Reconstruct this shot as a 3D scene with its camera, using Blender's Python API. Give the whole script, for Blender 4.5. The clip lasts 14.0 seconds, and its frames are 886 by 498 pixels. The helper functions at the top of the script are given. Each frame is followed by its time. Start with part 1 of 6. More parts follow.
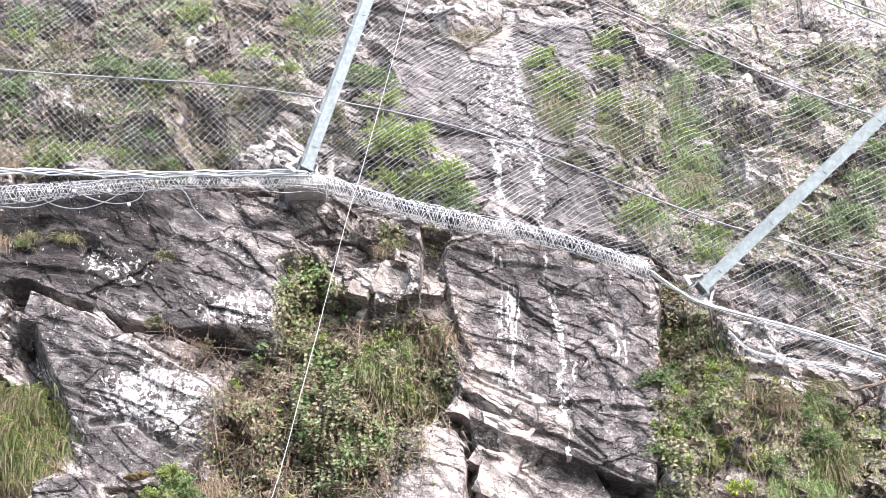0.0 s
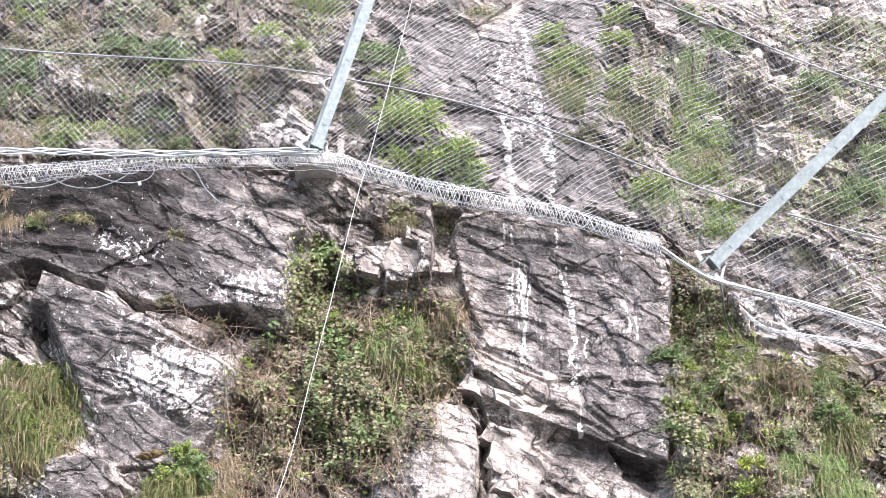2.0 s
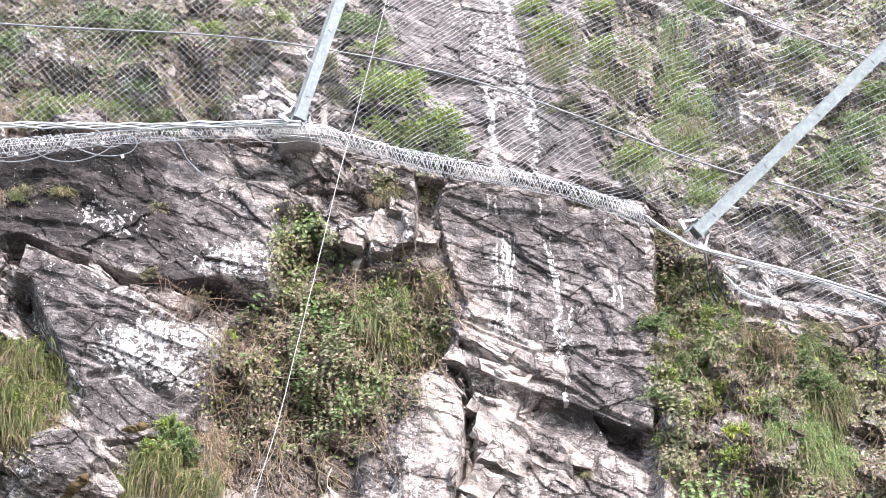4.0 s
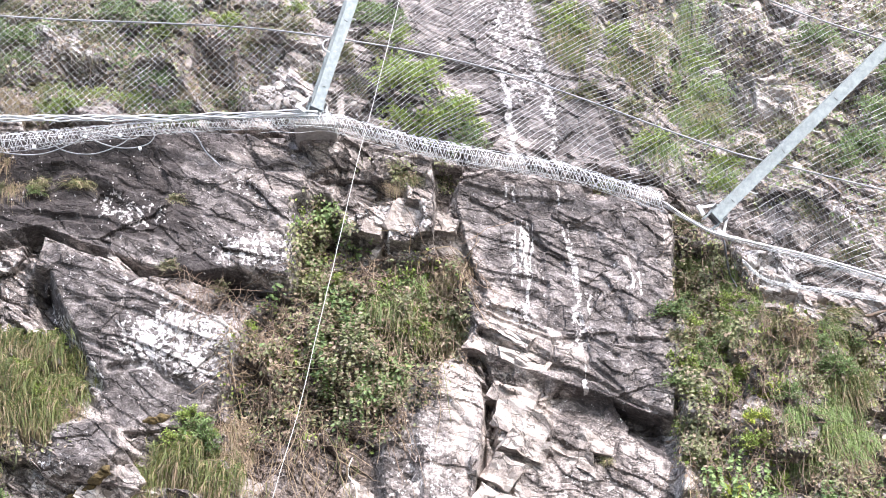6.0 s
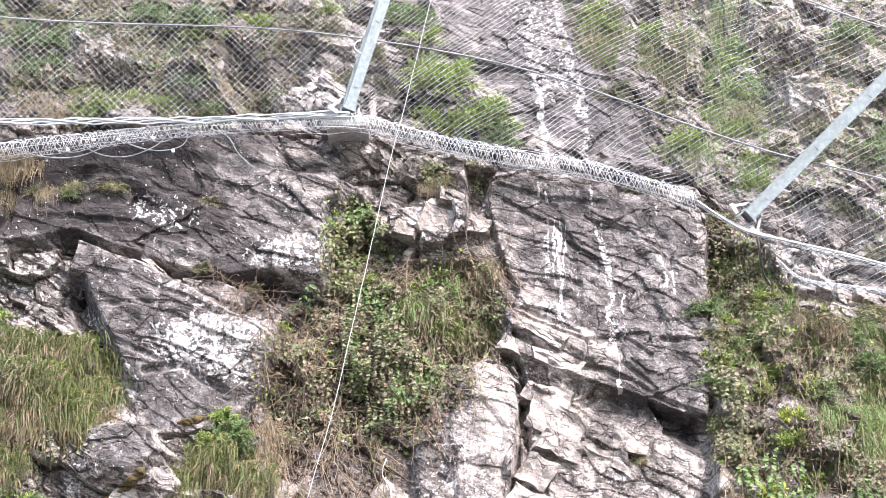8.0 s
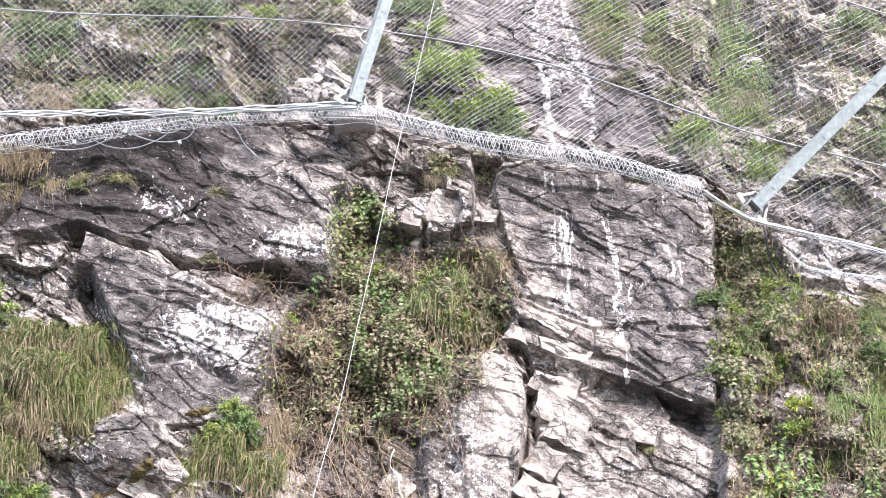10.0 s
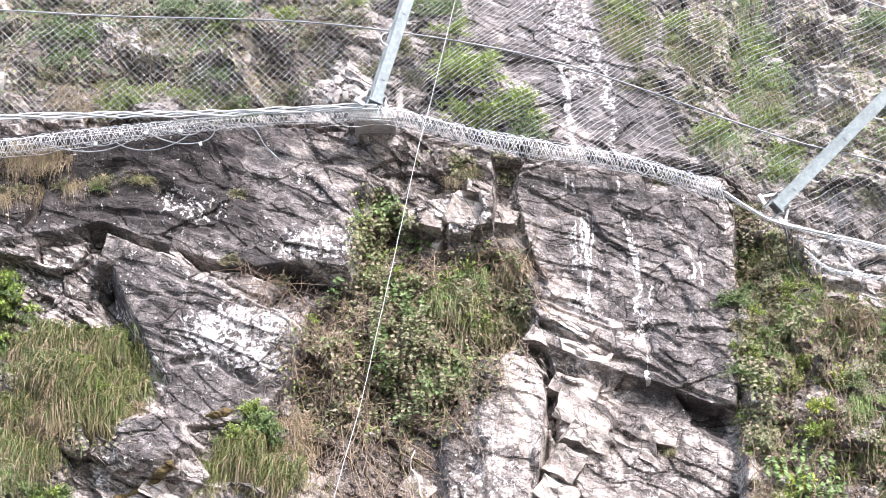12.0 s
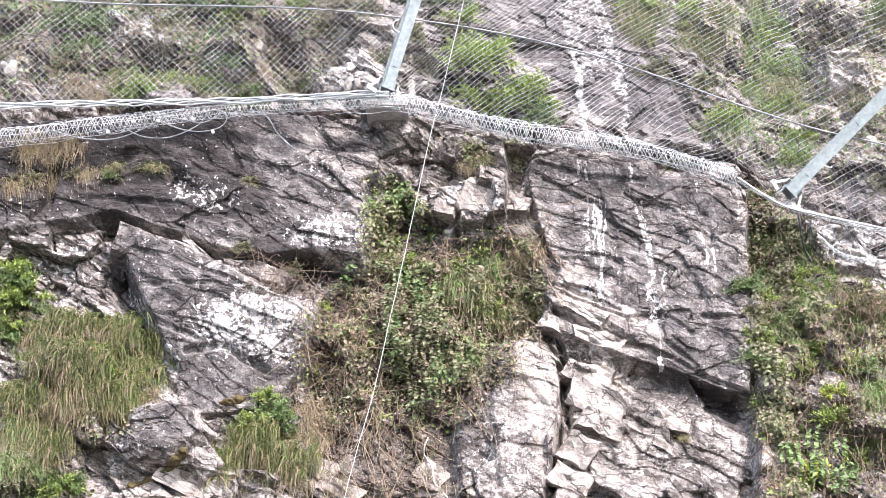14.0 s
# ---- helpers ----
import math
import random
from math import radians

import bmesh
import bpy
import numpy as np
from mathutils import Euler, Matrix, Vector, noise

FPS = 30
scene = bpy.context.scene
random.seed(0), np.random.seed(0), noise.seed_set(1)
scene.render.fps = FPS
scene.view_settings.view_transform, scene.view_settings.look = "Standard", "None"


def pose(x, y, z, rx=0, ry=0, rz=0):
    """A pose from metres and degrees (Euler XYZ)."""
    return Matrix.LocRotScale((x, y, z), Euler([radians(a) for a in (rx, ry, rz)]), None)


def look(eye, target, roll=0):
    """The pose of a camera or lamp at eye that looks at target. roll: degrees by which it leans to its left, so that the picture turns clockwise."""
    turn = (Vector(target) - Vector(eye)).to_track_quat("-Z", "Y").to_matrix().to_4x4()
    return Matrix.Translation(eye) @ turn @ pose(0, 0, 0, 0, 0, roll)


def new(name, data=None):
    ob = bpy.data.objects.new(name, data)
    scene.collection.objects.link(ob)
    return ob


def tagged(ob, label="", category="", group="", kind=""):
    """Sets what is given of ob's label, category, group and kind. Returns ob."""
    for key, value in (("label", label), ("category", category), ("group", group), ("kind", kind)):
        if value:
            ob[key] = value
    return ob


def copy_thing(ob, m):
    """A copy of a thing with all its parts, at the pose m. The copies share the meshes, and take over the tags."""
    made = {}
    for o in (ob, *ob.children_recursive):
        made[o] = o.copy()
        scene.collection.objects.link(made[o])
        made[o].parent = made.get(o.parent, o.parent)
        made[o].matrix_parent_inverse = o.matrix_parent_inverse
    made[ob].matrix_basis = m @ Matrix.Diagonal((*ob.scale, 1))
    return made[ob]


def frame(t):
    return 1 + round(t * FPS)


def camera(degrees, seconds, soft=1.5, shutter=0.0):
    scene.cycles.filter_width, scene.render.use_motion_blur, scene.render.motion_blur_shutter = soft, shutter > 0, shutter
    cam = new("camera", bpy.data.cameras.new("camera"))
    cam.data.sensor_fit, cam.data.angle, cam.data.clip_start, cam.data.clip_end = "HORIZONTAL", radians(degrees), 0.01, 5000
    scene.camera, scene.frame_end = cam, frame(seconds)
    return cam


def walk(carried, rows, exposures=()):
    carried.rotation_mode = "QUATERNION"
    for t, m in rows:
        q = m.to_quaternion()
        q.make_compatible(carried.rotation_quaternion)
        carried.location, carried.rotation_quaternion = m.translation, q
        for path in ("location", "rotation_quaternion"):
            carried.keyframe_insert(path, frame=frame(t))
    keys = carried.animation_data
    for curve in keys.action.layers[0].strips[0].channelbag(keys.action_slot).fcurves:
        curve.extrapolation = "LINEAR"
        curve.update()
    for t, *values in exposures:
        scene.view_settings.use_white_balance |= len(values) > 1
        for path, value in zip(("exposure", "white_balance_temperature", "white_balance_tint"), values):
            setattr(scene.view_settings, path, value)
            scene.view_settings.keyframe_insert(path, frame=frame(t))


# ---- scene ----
# ---- camera ----
cam = camera(25.0, 14.0, soft=0.8)
EYE = 1.6
ROWS = [
    (0.0, 114.352, -1.163, -1.47), (0.5, 114.306, -0.952, -1.269), (1.0, 114.204, -0.835, -1.06),
    (1.5, 114.022, -0.894, -1.01), (2.0, 113.694, -0.971, -1.048), (2.5, 113.414, -0.921, -1.203),
    (3.0, 113.173, -0.688, -1.316), (5.5, 112.599, 0.009, -0.845), (6.0, 112.524, -0.002, -0.561),
    (6.5, 112.494, -0.031, -0.27), (7.0, 112.5, 0.0, 0.0), (7.5, 112.518, -0.015, 0.262),
    (8.0, 112.532, -0.032, 0.449), (10.5, 112.225, 0.088, 0.761), (11.0, 112.23, -0.039, 0.917),
    (11.5, 112.271, -0.114, 1.117), (12.0, 112.301, -0.123, 1.26), (12.5, 112.255, -0.067, 1.384),
    (13.0, 112.146, -0.025, 1.506), (13.5, 112.021, -0.054, 1.599), (14.0, 111.923, -0.082, 1.667),
]
walk(cam, [(t, pose(0, 0, EYE, rx, ry, rz)) for t, rx, ry, rz in ROWS])

# ---- daylight: bright haze with a soft, high sun from behind the camera ----
SUN_UP, SUN_SIDE = 45.0, 26.0   # degrees above the horizon; degrees to the right of straight behind
scene.view_settings.exposure = 1.79
sky_world = bpy.data.worlds.new("sky")
scene.world = sky_world
sky_world.use_nodes = True
sky = sky_world.node_tree.nodes.new("ShaderNodeTexSky")
sky.sky_type, sky.sun_disc = "NISHITA", False
sky.sun_elevation, sky.sun_rotation = radians(SUN_UP), radians(180 - SUN_SIDE)
sky.air_density, sky.dust_density, sky.ozone_density = 1.0, 2.0, 1.5
background = sky_world.node_tree.nodes["Background"]
background.inputs["Strength"].default_value = 0.15
sky_world.node_tree.links.new(sky.outputs["Color"], background.inputs["Color"])
sun = new("sun", bpy.data.lights.new("sun", "SUN"))
sun.data.energy, sun.data.angle, sun.data.color = 2.25, radians(10), (1.0, 0.945, 0.985)
e, a = radians(SUN_UP), radians(SUN_SIDE)
sun.matrix_world = look((math.sin(a) * math.cos(e) * 60, -math.cos(a) * math.cos(e) * 60, math.sin(e) * 60), (0, 0, 0))


# ---- materials ----
def shader(name):
    m = bpy.data.materials.new(name)
    m.use_nodes = True
    t = m.node_tree
    return m, t, t.nodes["Principled BSDF"]


def node(t, kind, **values):
    n = t.nodes.new("ShaderNode" + kind)
    for k, v in values.items():
        n.inputs[k].default_value = v
    return n


def grain(t, scale, detail=4.0, rough=0.6, coords=None):
    n = node(t, "TexNoise", Scale=scale, Detail=detail, Roughness=rough)
    if coords:
        t.links.new(coords, n.inputs["Vector"])
    return n.outputs["Fac"]


def ramp(t, fac, *stops):
    n = t.nodes.new("ShaderNodeValToRGB")
    while len(n.color_ramp.elements) < len(stops):
        n.color_ramp.elements.new(0.5)
    for el, (p, c) in zip(n.color_ramp.elements, stops):
        el.position, el.color = p, (*c, 1) if len(c) == 3 else c
    t.links.new(fac, n.inputs["Fac"])
    return n.outputs["Color"]


def calc(t, op, a, b):
    n = t.nodes.new("ShaderNodeMath")
    n.operation = op
    for i, v in enumerate((a, b)):
        if isinstance(v, (int, float)):
            n.inputs[i].default_value = v
        else:
            t.links.new(v, n.inputs[i])
    return n.outputs[0]


def blend(t, fac, a, b, kind="MIX"):
    n = t.nodes.new("ShaderNodeMix")
    n.data_type, n.blend_type = "RGBA", kind
    for i, v in ((0, fac), (6, a), (7, b)):
        if isinstance(v, (int, float)):
            n.inputs[i].default_value = v
        elif isinstance(v, tuple):
            n.inputs[i].default_value = (*v, 1)
        else:
            t.links.new(v, n.inputs[i])
    return n.outputs[2]


def span(t, v, lo, hi):
    n = node(t, "MapRange", **{"From Min": lo, "From Max": hi})
    n.interpolation_type = "SMOOTHSTEP"
    t.links.new(v, n.inputs["Value"])
    return n.outputs["Result"]


def relief(t, bsdf, height, strength, distance):
    n = node(t, "Bump", Strength=strength, Distance=distance)
    t.links.new(height, n.inputs["Height"])
    t.links.new(n.outputs["Normal"], bsdf.inputs["Normal"])


def rock_material(name, stained):
    """Layered rock: planes tilted cell by cell, thin bedding lines, grain, and stains and painted shade kept in the
    mesh.
    """
    m, t, b = shader(name)
    place = t.nodes.new("ShaderNodeNewGeometry").outputs["Position"]

    def stretched(turn, size):
        n = t.nodes.new("ShaderNodeMapping")
        n.vector_type = "TEXTURE"
        n.inputs["Rotation"].default_value, n.inputs["Scale"].default_value = (0, radians(turn), 0), size
        t.links.new(place, n.inputs["Vector"])
        return n.outputs[0]

    def vector(op, one, other):
        n = t.nodes.new("ShaderNodeVectorMath")
        n.operation = op
        for i, v in enumerate((one, other)):
            if isinstance(v, tuple):
                n.inputs[i].default_value = v
            else:
                t.links.new(v, n.inputs[i])
        return n.outputs["Value"] if op == "DOT_PRODUCT" else n.outputs["Vector"]

    strata, lines = stretched(23, (1.7, 1.0, 0.8)), stretched(22, (2.2, 1.0, 0.5))
    down = node(t, "Mapping", Scale=(2.6, 1.0, 0.22))
    t.links.new(place, down.inputs["Vector"])
    ripple = node(t, "TexNoise", Scale=1.7, Detail=5.0, Roughness=0.6)
    t.links.new(place, ripple.inputs["Vector"])
    sway = vector("MULTIPLY", vector("SUBTRACT", ripple.outputs["Color"], (0.5, 0.5, 0.5)), (0.5, 0.5, 0.5))
    moved, bent = vector("ADD", strata, sway), vector("ADD", lines, sway)
    big, mid, fine = grain(t, 0.55, 5, 0.6, place), grain(t, 3.2, 6, 0.65, place), grain(t, 26, 4, 0.7, place)
    lumps = grain(t, 8.0, 4, 0.65, place)
    layer, drip = grain(t, 2.4, 7, 0.68, bent), grain(t, 2.2, 4, 0.6, down.outputs[0])

    def planes(scale):
        """The tone and the height of flat, tilted chips."""
        n = node(t, "TexVoronoi", Scale=scale)
        t.links.new(moved, n.inputs["Vector"])
        away = vector("SUBTRACT", moved, n.outputs["Position"])
        tilt = vector("SUBTRACT", n.outputs["Color"], (0.5, 0.5, 0.5))
        split = t.nodes.new("ShaderNodeSeparateColor")
        t.links.new(n.outputs["Color"], split.inputs[0])
        return split.outputs[0], vector("DOT_PRODUCT", away, tilt)

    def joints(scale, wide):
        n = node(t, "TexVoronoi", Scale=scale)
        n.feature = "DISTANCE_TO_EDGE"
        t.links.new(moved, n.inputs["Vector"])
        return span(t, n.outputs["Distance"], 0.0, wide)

    (coarse, slope_a), (small, slope_b), (tiny, slope_c) = planes(2.2), planes(5.5), planes(14.0)
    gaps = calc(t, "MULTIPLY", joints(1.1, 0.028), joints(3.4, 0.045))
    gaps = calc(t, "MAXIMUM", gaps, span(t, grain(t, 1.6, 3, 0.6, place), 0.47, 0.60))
    chipped = calc(t, "ADD", calc(t, "MULTIPLY", calc(t, "SUBTRACT", coarse, 0.5), 0.06), calc(t, "ADD", calc(t, "MULTIPLY", calc(t, "SUBTRACT", small, 0.5), 0.09), calc(t, "MULTIPLY", calc(t, "SUBTRACT", tiny, 0.5), 0.08)))
    tone = calc(t, "ADD", calc(t, "MULTIPLY", big, 0.22), calc(t, "ADD", calc(t, "MULTIPLY", calc(t, "ADD", mid, lumps), 0.30), calc(t, "MULTIPLY", layer, 0.18)))
    tone = calc(t, "ADD", tone, chipped)
    col = ramp(t, tone, (0.39, (0.05, 0.042, 0.039)), (0.46, (0.135, 0.115, 0.107)), (0.53, (0.26, 0.228, 0.213)), (0.61, (0.50, 0.447, 0.418)))
    col = blend(t, calc(t, "MULTIPLY", span(t, calc(t, "ADD", drip, calc(t, "MULTIPLY", lumps, 0.5)), 0.86, 0.96), 0.4), col, (0.09, 0.083, 0.083))
    col = blend(t, 1.0, col, ramp(t, fine, (0.32, (0.42, 0.41, 0.41)), (0.5, (0.98, 0.97, 0.96)), (0.68, (1.6, 1.58, 1.55))), "MULTIPLY")
    grit = calc(t, "ADD", calc(t, "MULTIPLY", calc(t, "ADD", mid, fine), 0.41), calc(t, "ADD", calc(t, "MULTIPLY", layer, 0.18), chipped))
    if stained:
        def stain(key):
            n = t.nodes.new("ShaderNodeAttribute")
            n.attribute_name = key
            return n.outputs["Fac"]
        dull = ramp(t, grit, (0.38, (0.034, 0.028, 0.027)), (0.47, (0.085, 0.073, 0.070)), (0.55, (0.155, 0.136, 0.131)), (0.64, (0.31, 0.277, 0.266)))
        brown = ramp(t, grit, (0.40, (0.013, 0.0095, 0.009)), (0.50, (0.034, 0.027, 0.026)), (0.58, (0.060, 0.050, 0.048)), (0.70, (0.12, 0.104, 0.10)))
        # strongest values turn brown: dark stained rock, and shade painted under ledges
        dull = blend(t, span(t, calc(t, "ADD", stain("weathered_shaded"), calc(t, "MULTIPLY", calc(t, "SUBTRACT", mid, 0.5), 0.8)), 0.72, 0.92), dull, brown)
        col = blend(t, span(t, calc(t, "ADD", stain("weathered_shaded"), calc(t, "ADD", calc(t, "MULTIPLY", layer, 0.45), calc(t, "MULTIPLY", lumps, 0.5))), 0.90, 1.02), col, dull)
        col = blend(t, span(t, calc(t, "ADD", stain("fresh"), calc(t, "MULTIPLY", layer, 0.9)), 0.78, 1.06), col,
                    ramp(t, grit, (0.38, (0.19, 0.152, 0.134)), (0.48, (0.34, 0.29, 0.261)), (0.62, (0.50, 0.443, 0.404))))
        col = blend(t, span(t, calc(t, "ADD", stain("soil_and_shade"), calc(t, "MULTIPLY", mid, 0.9)), 0.87, 1.10), col,
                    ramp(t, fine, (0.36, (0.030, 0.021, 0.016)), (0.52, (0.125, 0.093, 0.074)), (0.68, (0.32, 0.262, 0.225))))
        spots = span(t, calc(t, "ADD", calc(t, "MULTIPLY", grain(t, 10.0, 6, 0.66, place), 0.80), calc(t, "MULTIPLY", drip, 0.20)), 0.30, 0.70)
        col = blend(t, span(t, calc(t, "ADD", stain("pale"), spots), 1.00, 1.06), col,
                    ramp(t, fine, (0.3, (0.36, 0.335, 0.325)), (0.6, (0.60, 0.572, 0.562))))
    else:
        col = ramp(t, grit, (0.38, (0.16, 0.13, 0.113)), (0.48, (0.34, 0.292, 0.262)), (0.62, (0.53, 0.47, 0.43)))
    # joints blended halfway to near-black: the shade inside cracks, put into the colour
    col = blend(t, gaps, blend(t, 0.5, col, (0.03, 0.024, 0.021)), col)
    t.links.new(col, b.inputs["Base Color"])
    b.inputs["Roughness"].default_value = 0.86
    height = calc(t, "ADD", calc(t, "MULTIPLY", slope_a, 1.2), calc(t, "ADD", calc(t, "MULTIPLY", slope_b, 1.0), calc(t, "MULTIPLY", slope_c, 0.8)))
    height = calc(t, "ADD", height, calc(t, "ADD", calc(t, "MULTIPLY", mid, 0.10), calc(t, "MULTIPLY", fine, 0.20)))
    relief(t, b, calc(t, "ADD", height, calc(t, "MULTIPLY", gaps, 0.35)), 1.0, 0.078)
    return m


def leaf_material(name, dark, light, dry, share, gloss=0.55):
    """share: how many of the blades or leaves are dry."""
    m, t, b = shader(name)
    one, thing = t.nodes.new("ShaderNodeNewGeometry").outputs["Random Per Island"], t.nodes.new("ShaderNodeObjectInfo").outputs["Random"]
    col = blend(t, calc(t, "ADD", calc(t, "MULTIPLY", one, 0.7), calc(t, "MULTIPLY", thing, 0.3)), dark, light)
    pick = calc(t, "FRACT", calc(t, "MULTIPLY", one, 7.13), 0)
    col = blend(t, span(t, pick, 1.0 - share, 1.02 - share + 0.06), col, dry)
    t.links.new(col, b.inputs["Base Color"])
    b.inputs["Roughness"].default_value = gloss
    glow = t.nodes.new("ShaderNodeBsdfTranslucent")
    t.links.new(blend(t, 0.4, col, (0.18, 0.26, 0.07)), glow.inputs["Color"])
    mixed = node(t, "MixShader", Fac=0.28)
    t.links.new(b.outputs[0], mixed.inputs[1])
    t.links.new(glow.outputs[0], mixed.inputs[2])
    t.links.new(mixed.outputs[0], t.nodes["Material Output"].inputs["Surface"])
    return m


def plain(name, low, high, scale, rough, metal=0.0, bump=0.2):
    m, t, b = shader(name)
    spot = grain(t, scale, 6, 0.65, t.nodes.new("ShaderNodeNewGeometry").outputs["Position"])
    t.links.new(ramp(t, spot, (0.35, low), (0.65, high)), b.inputs["Base Color"])
    b.inputs["Roughness"].default_value, b.inputs["Metallic"].default_value = rough, metal
    relief(t, b, spot, bump, 0.01)
    return m


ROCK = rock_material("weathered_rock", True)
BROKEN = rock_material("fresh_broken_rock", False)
STONE = plain("broken_stone", (0.22, 0.19, 0.17), (0.54, 0.49, 0.45), 6.0, 0.9, 0.0, 0.6)
GALVANISED = plain("galvanised_steel", (0.235, 0.27, 0.278), (0.36, 0.40, 0.408), 9.0, 0.45, 0.25)
WIRE = plain("zinc_wire", (0.48, 0.49, 0.50), (0.70, 0.71, 0.72), 5.0, 0.45, 0.15)
MESH_WIRE = plain("net_wire", (0.12, 0.12, 0.12), (0.74, 0.74, 0.74), 1.9, 0.5, 0.1)
DULL_WIRE = plain("dull_steel_cable", (0.16, 0.17, 0.18), (0.34, 0.35, 0.36), 5.0, 0.5, 0.4)
ROPE = plain("pale_rope", (0.62, 0.60, 0.57), (0.84, 0.82, 0.79), 12.0, 0.8)
DARK_STEEL = plain("dark_steel", (0.05, 0.05, 0.055), (0.12, 0.12, 0.12), 20.0, 0.5, 0.6)
BARK = plain("dry_stems", (0.085, 0.055, 0.04), (0.27, 0.20, 0.15), 12.0, 0.9)
MOSS = plain("brown_moss", (0.045, 0.03, 0.012), (0.13, 0.092, 0.035), 30.0, 0.95, 0.0, 0.9)
ASPHALT = plain("asphalt", (0.04, 0.04, 0.042), (0.07, 0.07, 0.07), 3.0, 0.9)
CONCRETE = plain("concrete", (0.36, 0.33, 0.31), (0.56, 0.53, 0.50), 8.0, 0.9, 0.0, 0.5)
GREEN = leaf_material("green_leaves", (0.05, 0.09, 0.03), (0.25, 0.35, 0.13), (0.28, 0.24, 0.10), 0.06)
BRIGHT = leaf_material("bright_leaves", (0.13, 0.20, 0.035), (0.36, 0.45, 0.11), (0.38, 0.36, 0.12), 0.08)
OLIVE = leaf_material("olive_leaves", (0.037, 0.047, 0.022), (0.34, 0.35, 0.18), (0.36, 0.28, 0.21), 0.30)
GRASS = leaf_material("green_grass", (0.07, 0.088, 0.03), (0.25, 0.27, 0.105), (0.44, 0.35, 0.23), 0.30)
STRAW = leaf_material("dry_grass", (0.20, 0.14, 0.09), (0.48, 0.37, 0.26), (0.17, 0.18, 0.07), 0.15, 0.75)
MEADOW = leaf_material("fresh_grass", (0.11, 0.17, 0.05), (0.27, 0.36, 0.13), (0.42, 0.38, 0.22), 0.15)
MAT_GRASS = leaf_material("olive_grass", (0.035, 0.05, 0.014), (0.22, 0.255, 0.075), (0.34, 0.26, 0.15), 0.27, 0.6)
DEAD_LEAF = leaf_material("dead_leaves", (0.06, 0.036, 0.024), (0.42, 0.30, 0.22), (0.46, 0.38, 0.30), 0.15, 0.75)
LIME = leaf_material("yellow_green_leaves", (0.30, 0.36, 0.04), (0.50, 0.55, 0.10), (0.55, 0.5, 0.15), 0.1)


# ---- the form of the cliff ----
# the line of the broken edge on which the net lies: x, z
EDGE = [(-12.31, 17.94), (-9.62, 18.06), (-8.01, 18.23), (-6.38, 18.29), (-5.08, 18.51), (-3.66, 18.50), (-1.91, 18.49), (-1.01, 18.15), (0.31, 17.86),
        (2.49, 17.49), (3.74, 17.12), (4.66, 16.85), (5.40, 16.36), (7.20, 15.78), (8.97, 15.21), (12.40, 14.13)]
CORNER = [(4.66, 16.87), (4.67, 14.57), (4.54, 12.70), (4.42, 11.32), (4.31, 8.30)]   # the upright corner of the square face


def hashed(i, j, seed):
    h = np.sin(i * 127.1 + j * 311.7 + seed * 74.7) * 43758.5453
    return h - np.floor(h)


def waves(x, z, size, octaves=4, seed=0, keep=0.5):
    """Smooth noise between about -1 and 1."""
    total, amp, full = 0.0, 1.0, 0.0
    for o in range(octaves):
        u, v = x / size * 2**o + 17.3 * o, z / size * 2**o - 9.1 * o
        i, j = np.floor(u), np.floor(v)
        f, g = u - i, v - j
        f, g = f * f * (3 - 2 * f), g * g * (3 - 2 * g)
        n = (hashed(i, j, seed) * (1 - f) + hashed(i + 1, j, seed) * f) * (1 - g) + (hashed(i, j + 1, seed) * (1 - f) + hashed(i + 1, j + 1, seed) * f) * g
        total, full, amp = total + amp * (2 * n - 1), full + amp, amp * keep
    return total / full * 1.6


def steps(v, lo, hi):
    v = np.clip((v - lo) / (hi - lo), 0, 1)
    return v * v * (3 - 2 * v)


def edge_z(x):
    return np.interp(x, [p[0] for p in EDGE], [p[1] for p in EDGE])


def corner_x(z):
    return np.interp(-z, [-p[1] for p in CORNER], [p[0] for p in CORNER]) + 0.09 * waves(z, z * 0, 0.6, 5, 2, 0.6)


def cliff_base(x, z):
    """How far away the cliff lies: a steep face, a slope above its edge, and a gully beside it."""
    up = z - edge_z(x)
    right = steps(x - corner_x(z), 0.0, 0.12)
    face = 35 + 0.10 * up
    gully = 35.6 + 0.30 * up
    slope = 35.5 + 0.36 * up + 0.3 * right
    low = face * (1 - right) + gully * right
    return np.where(up > 0, np.maximum(low, low + (slope - low) * steps(up, 0, 0.12)), low)


def net_y(x, z):
    return 34.30 - 0.10 * (z - edge_z(x)) + 0.12 * np.sin(x * 0.8)


def rope_y(x, z):
    return 33.95 + 0.09 * np.minimum(z - 18.5, 0) - 0.10 * np.maximum(z - 18.5, 0)


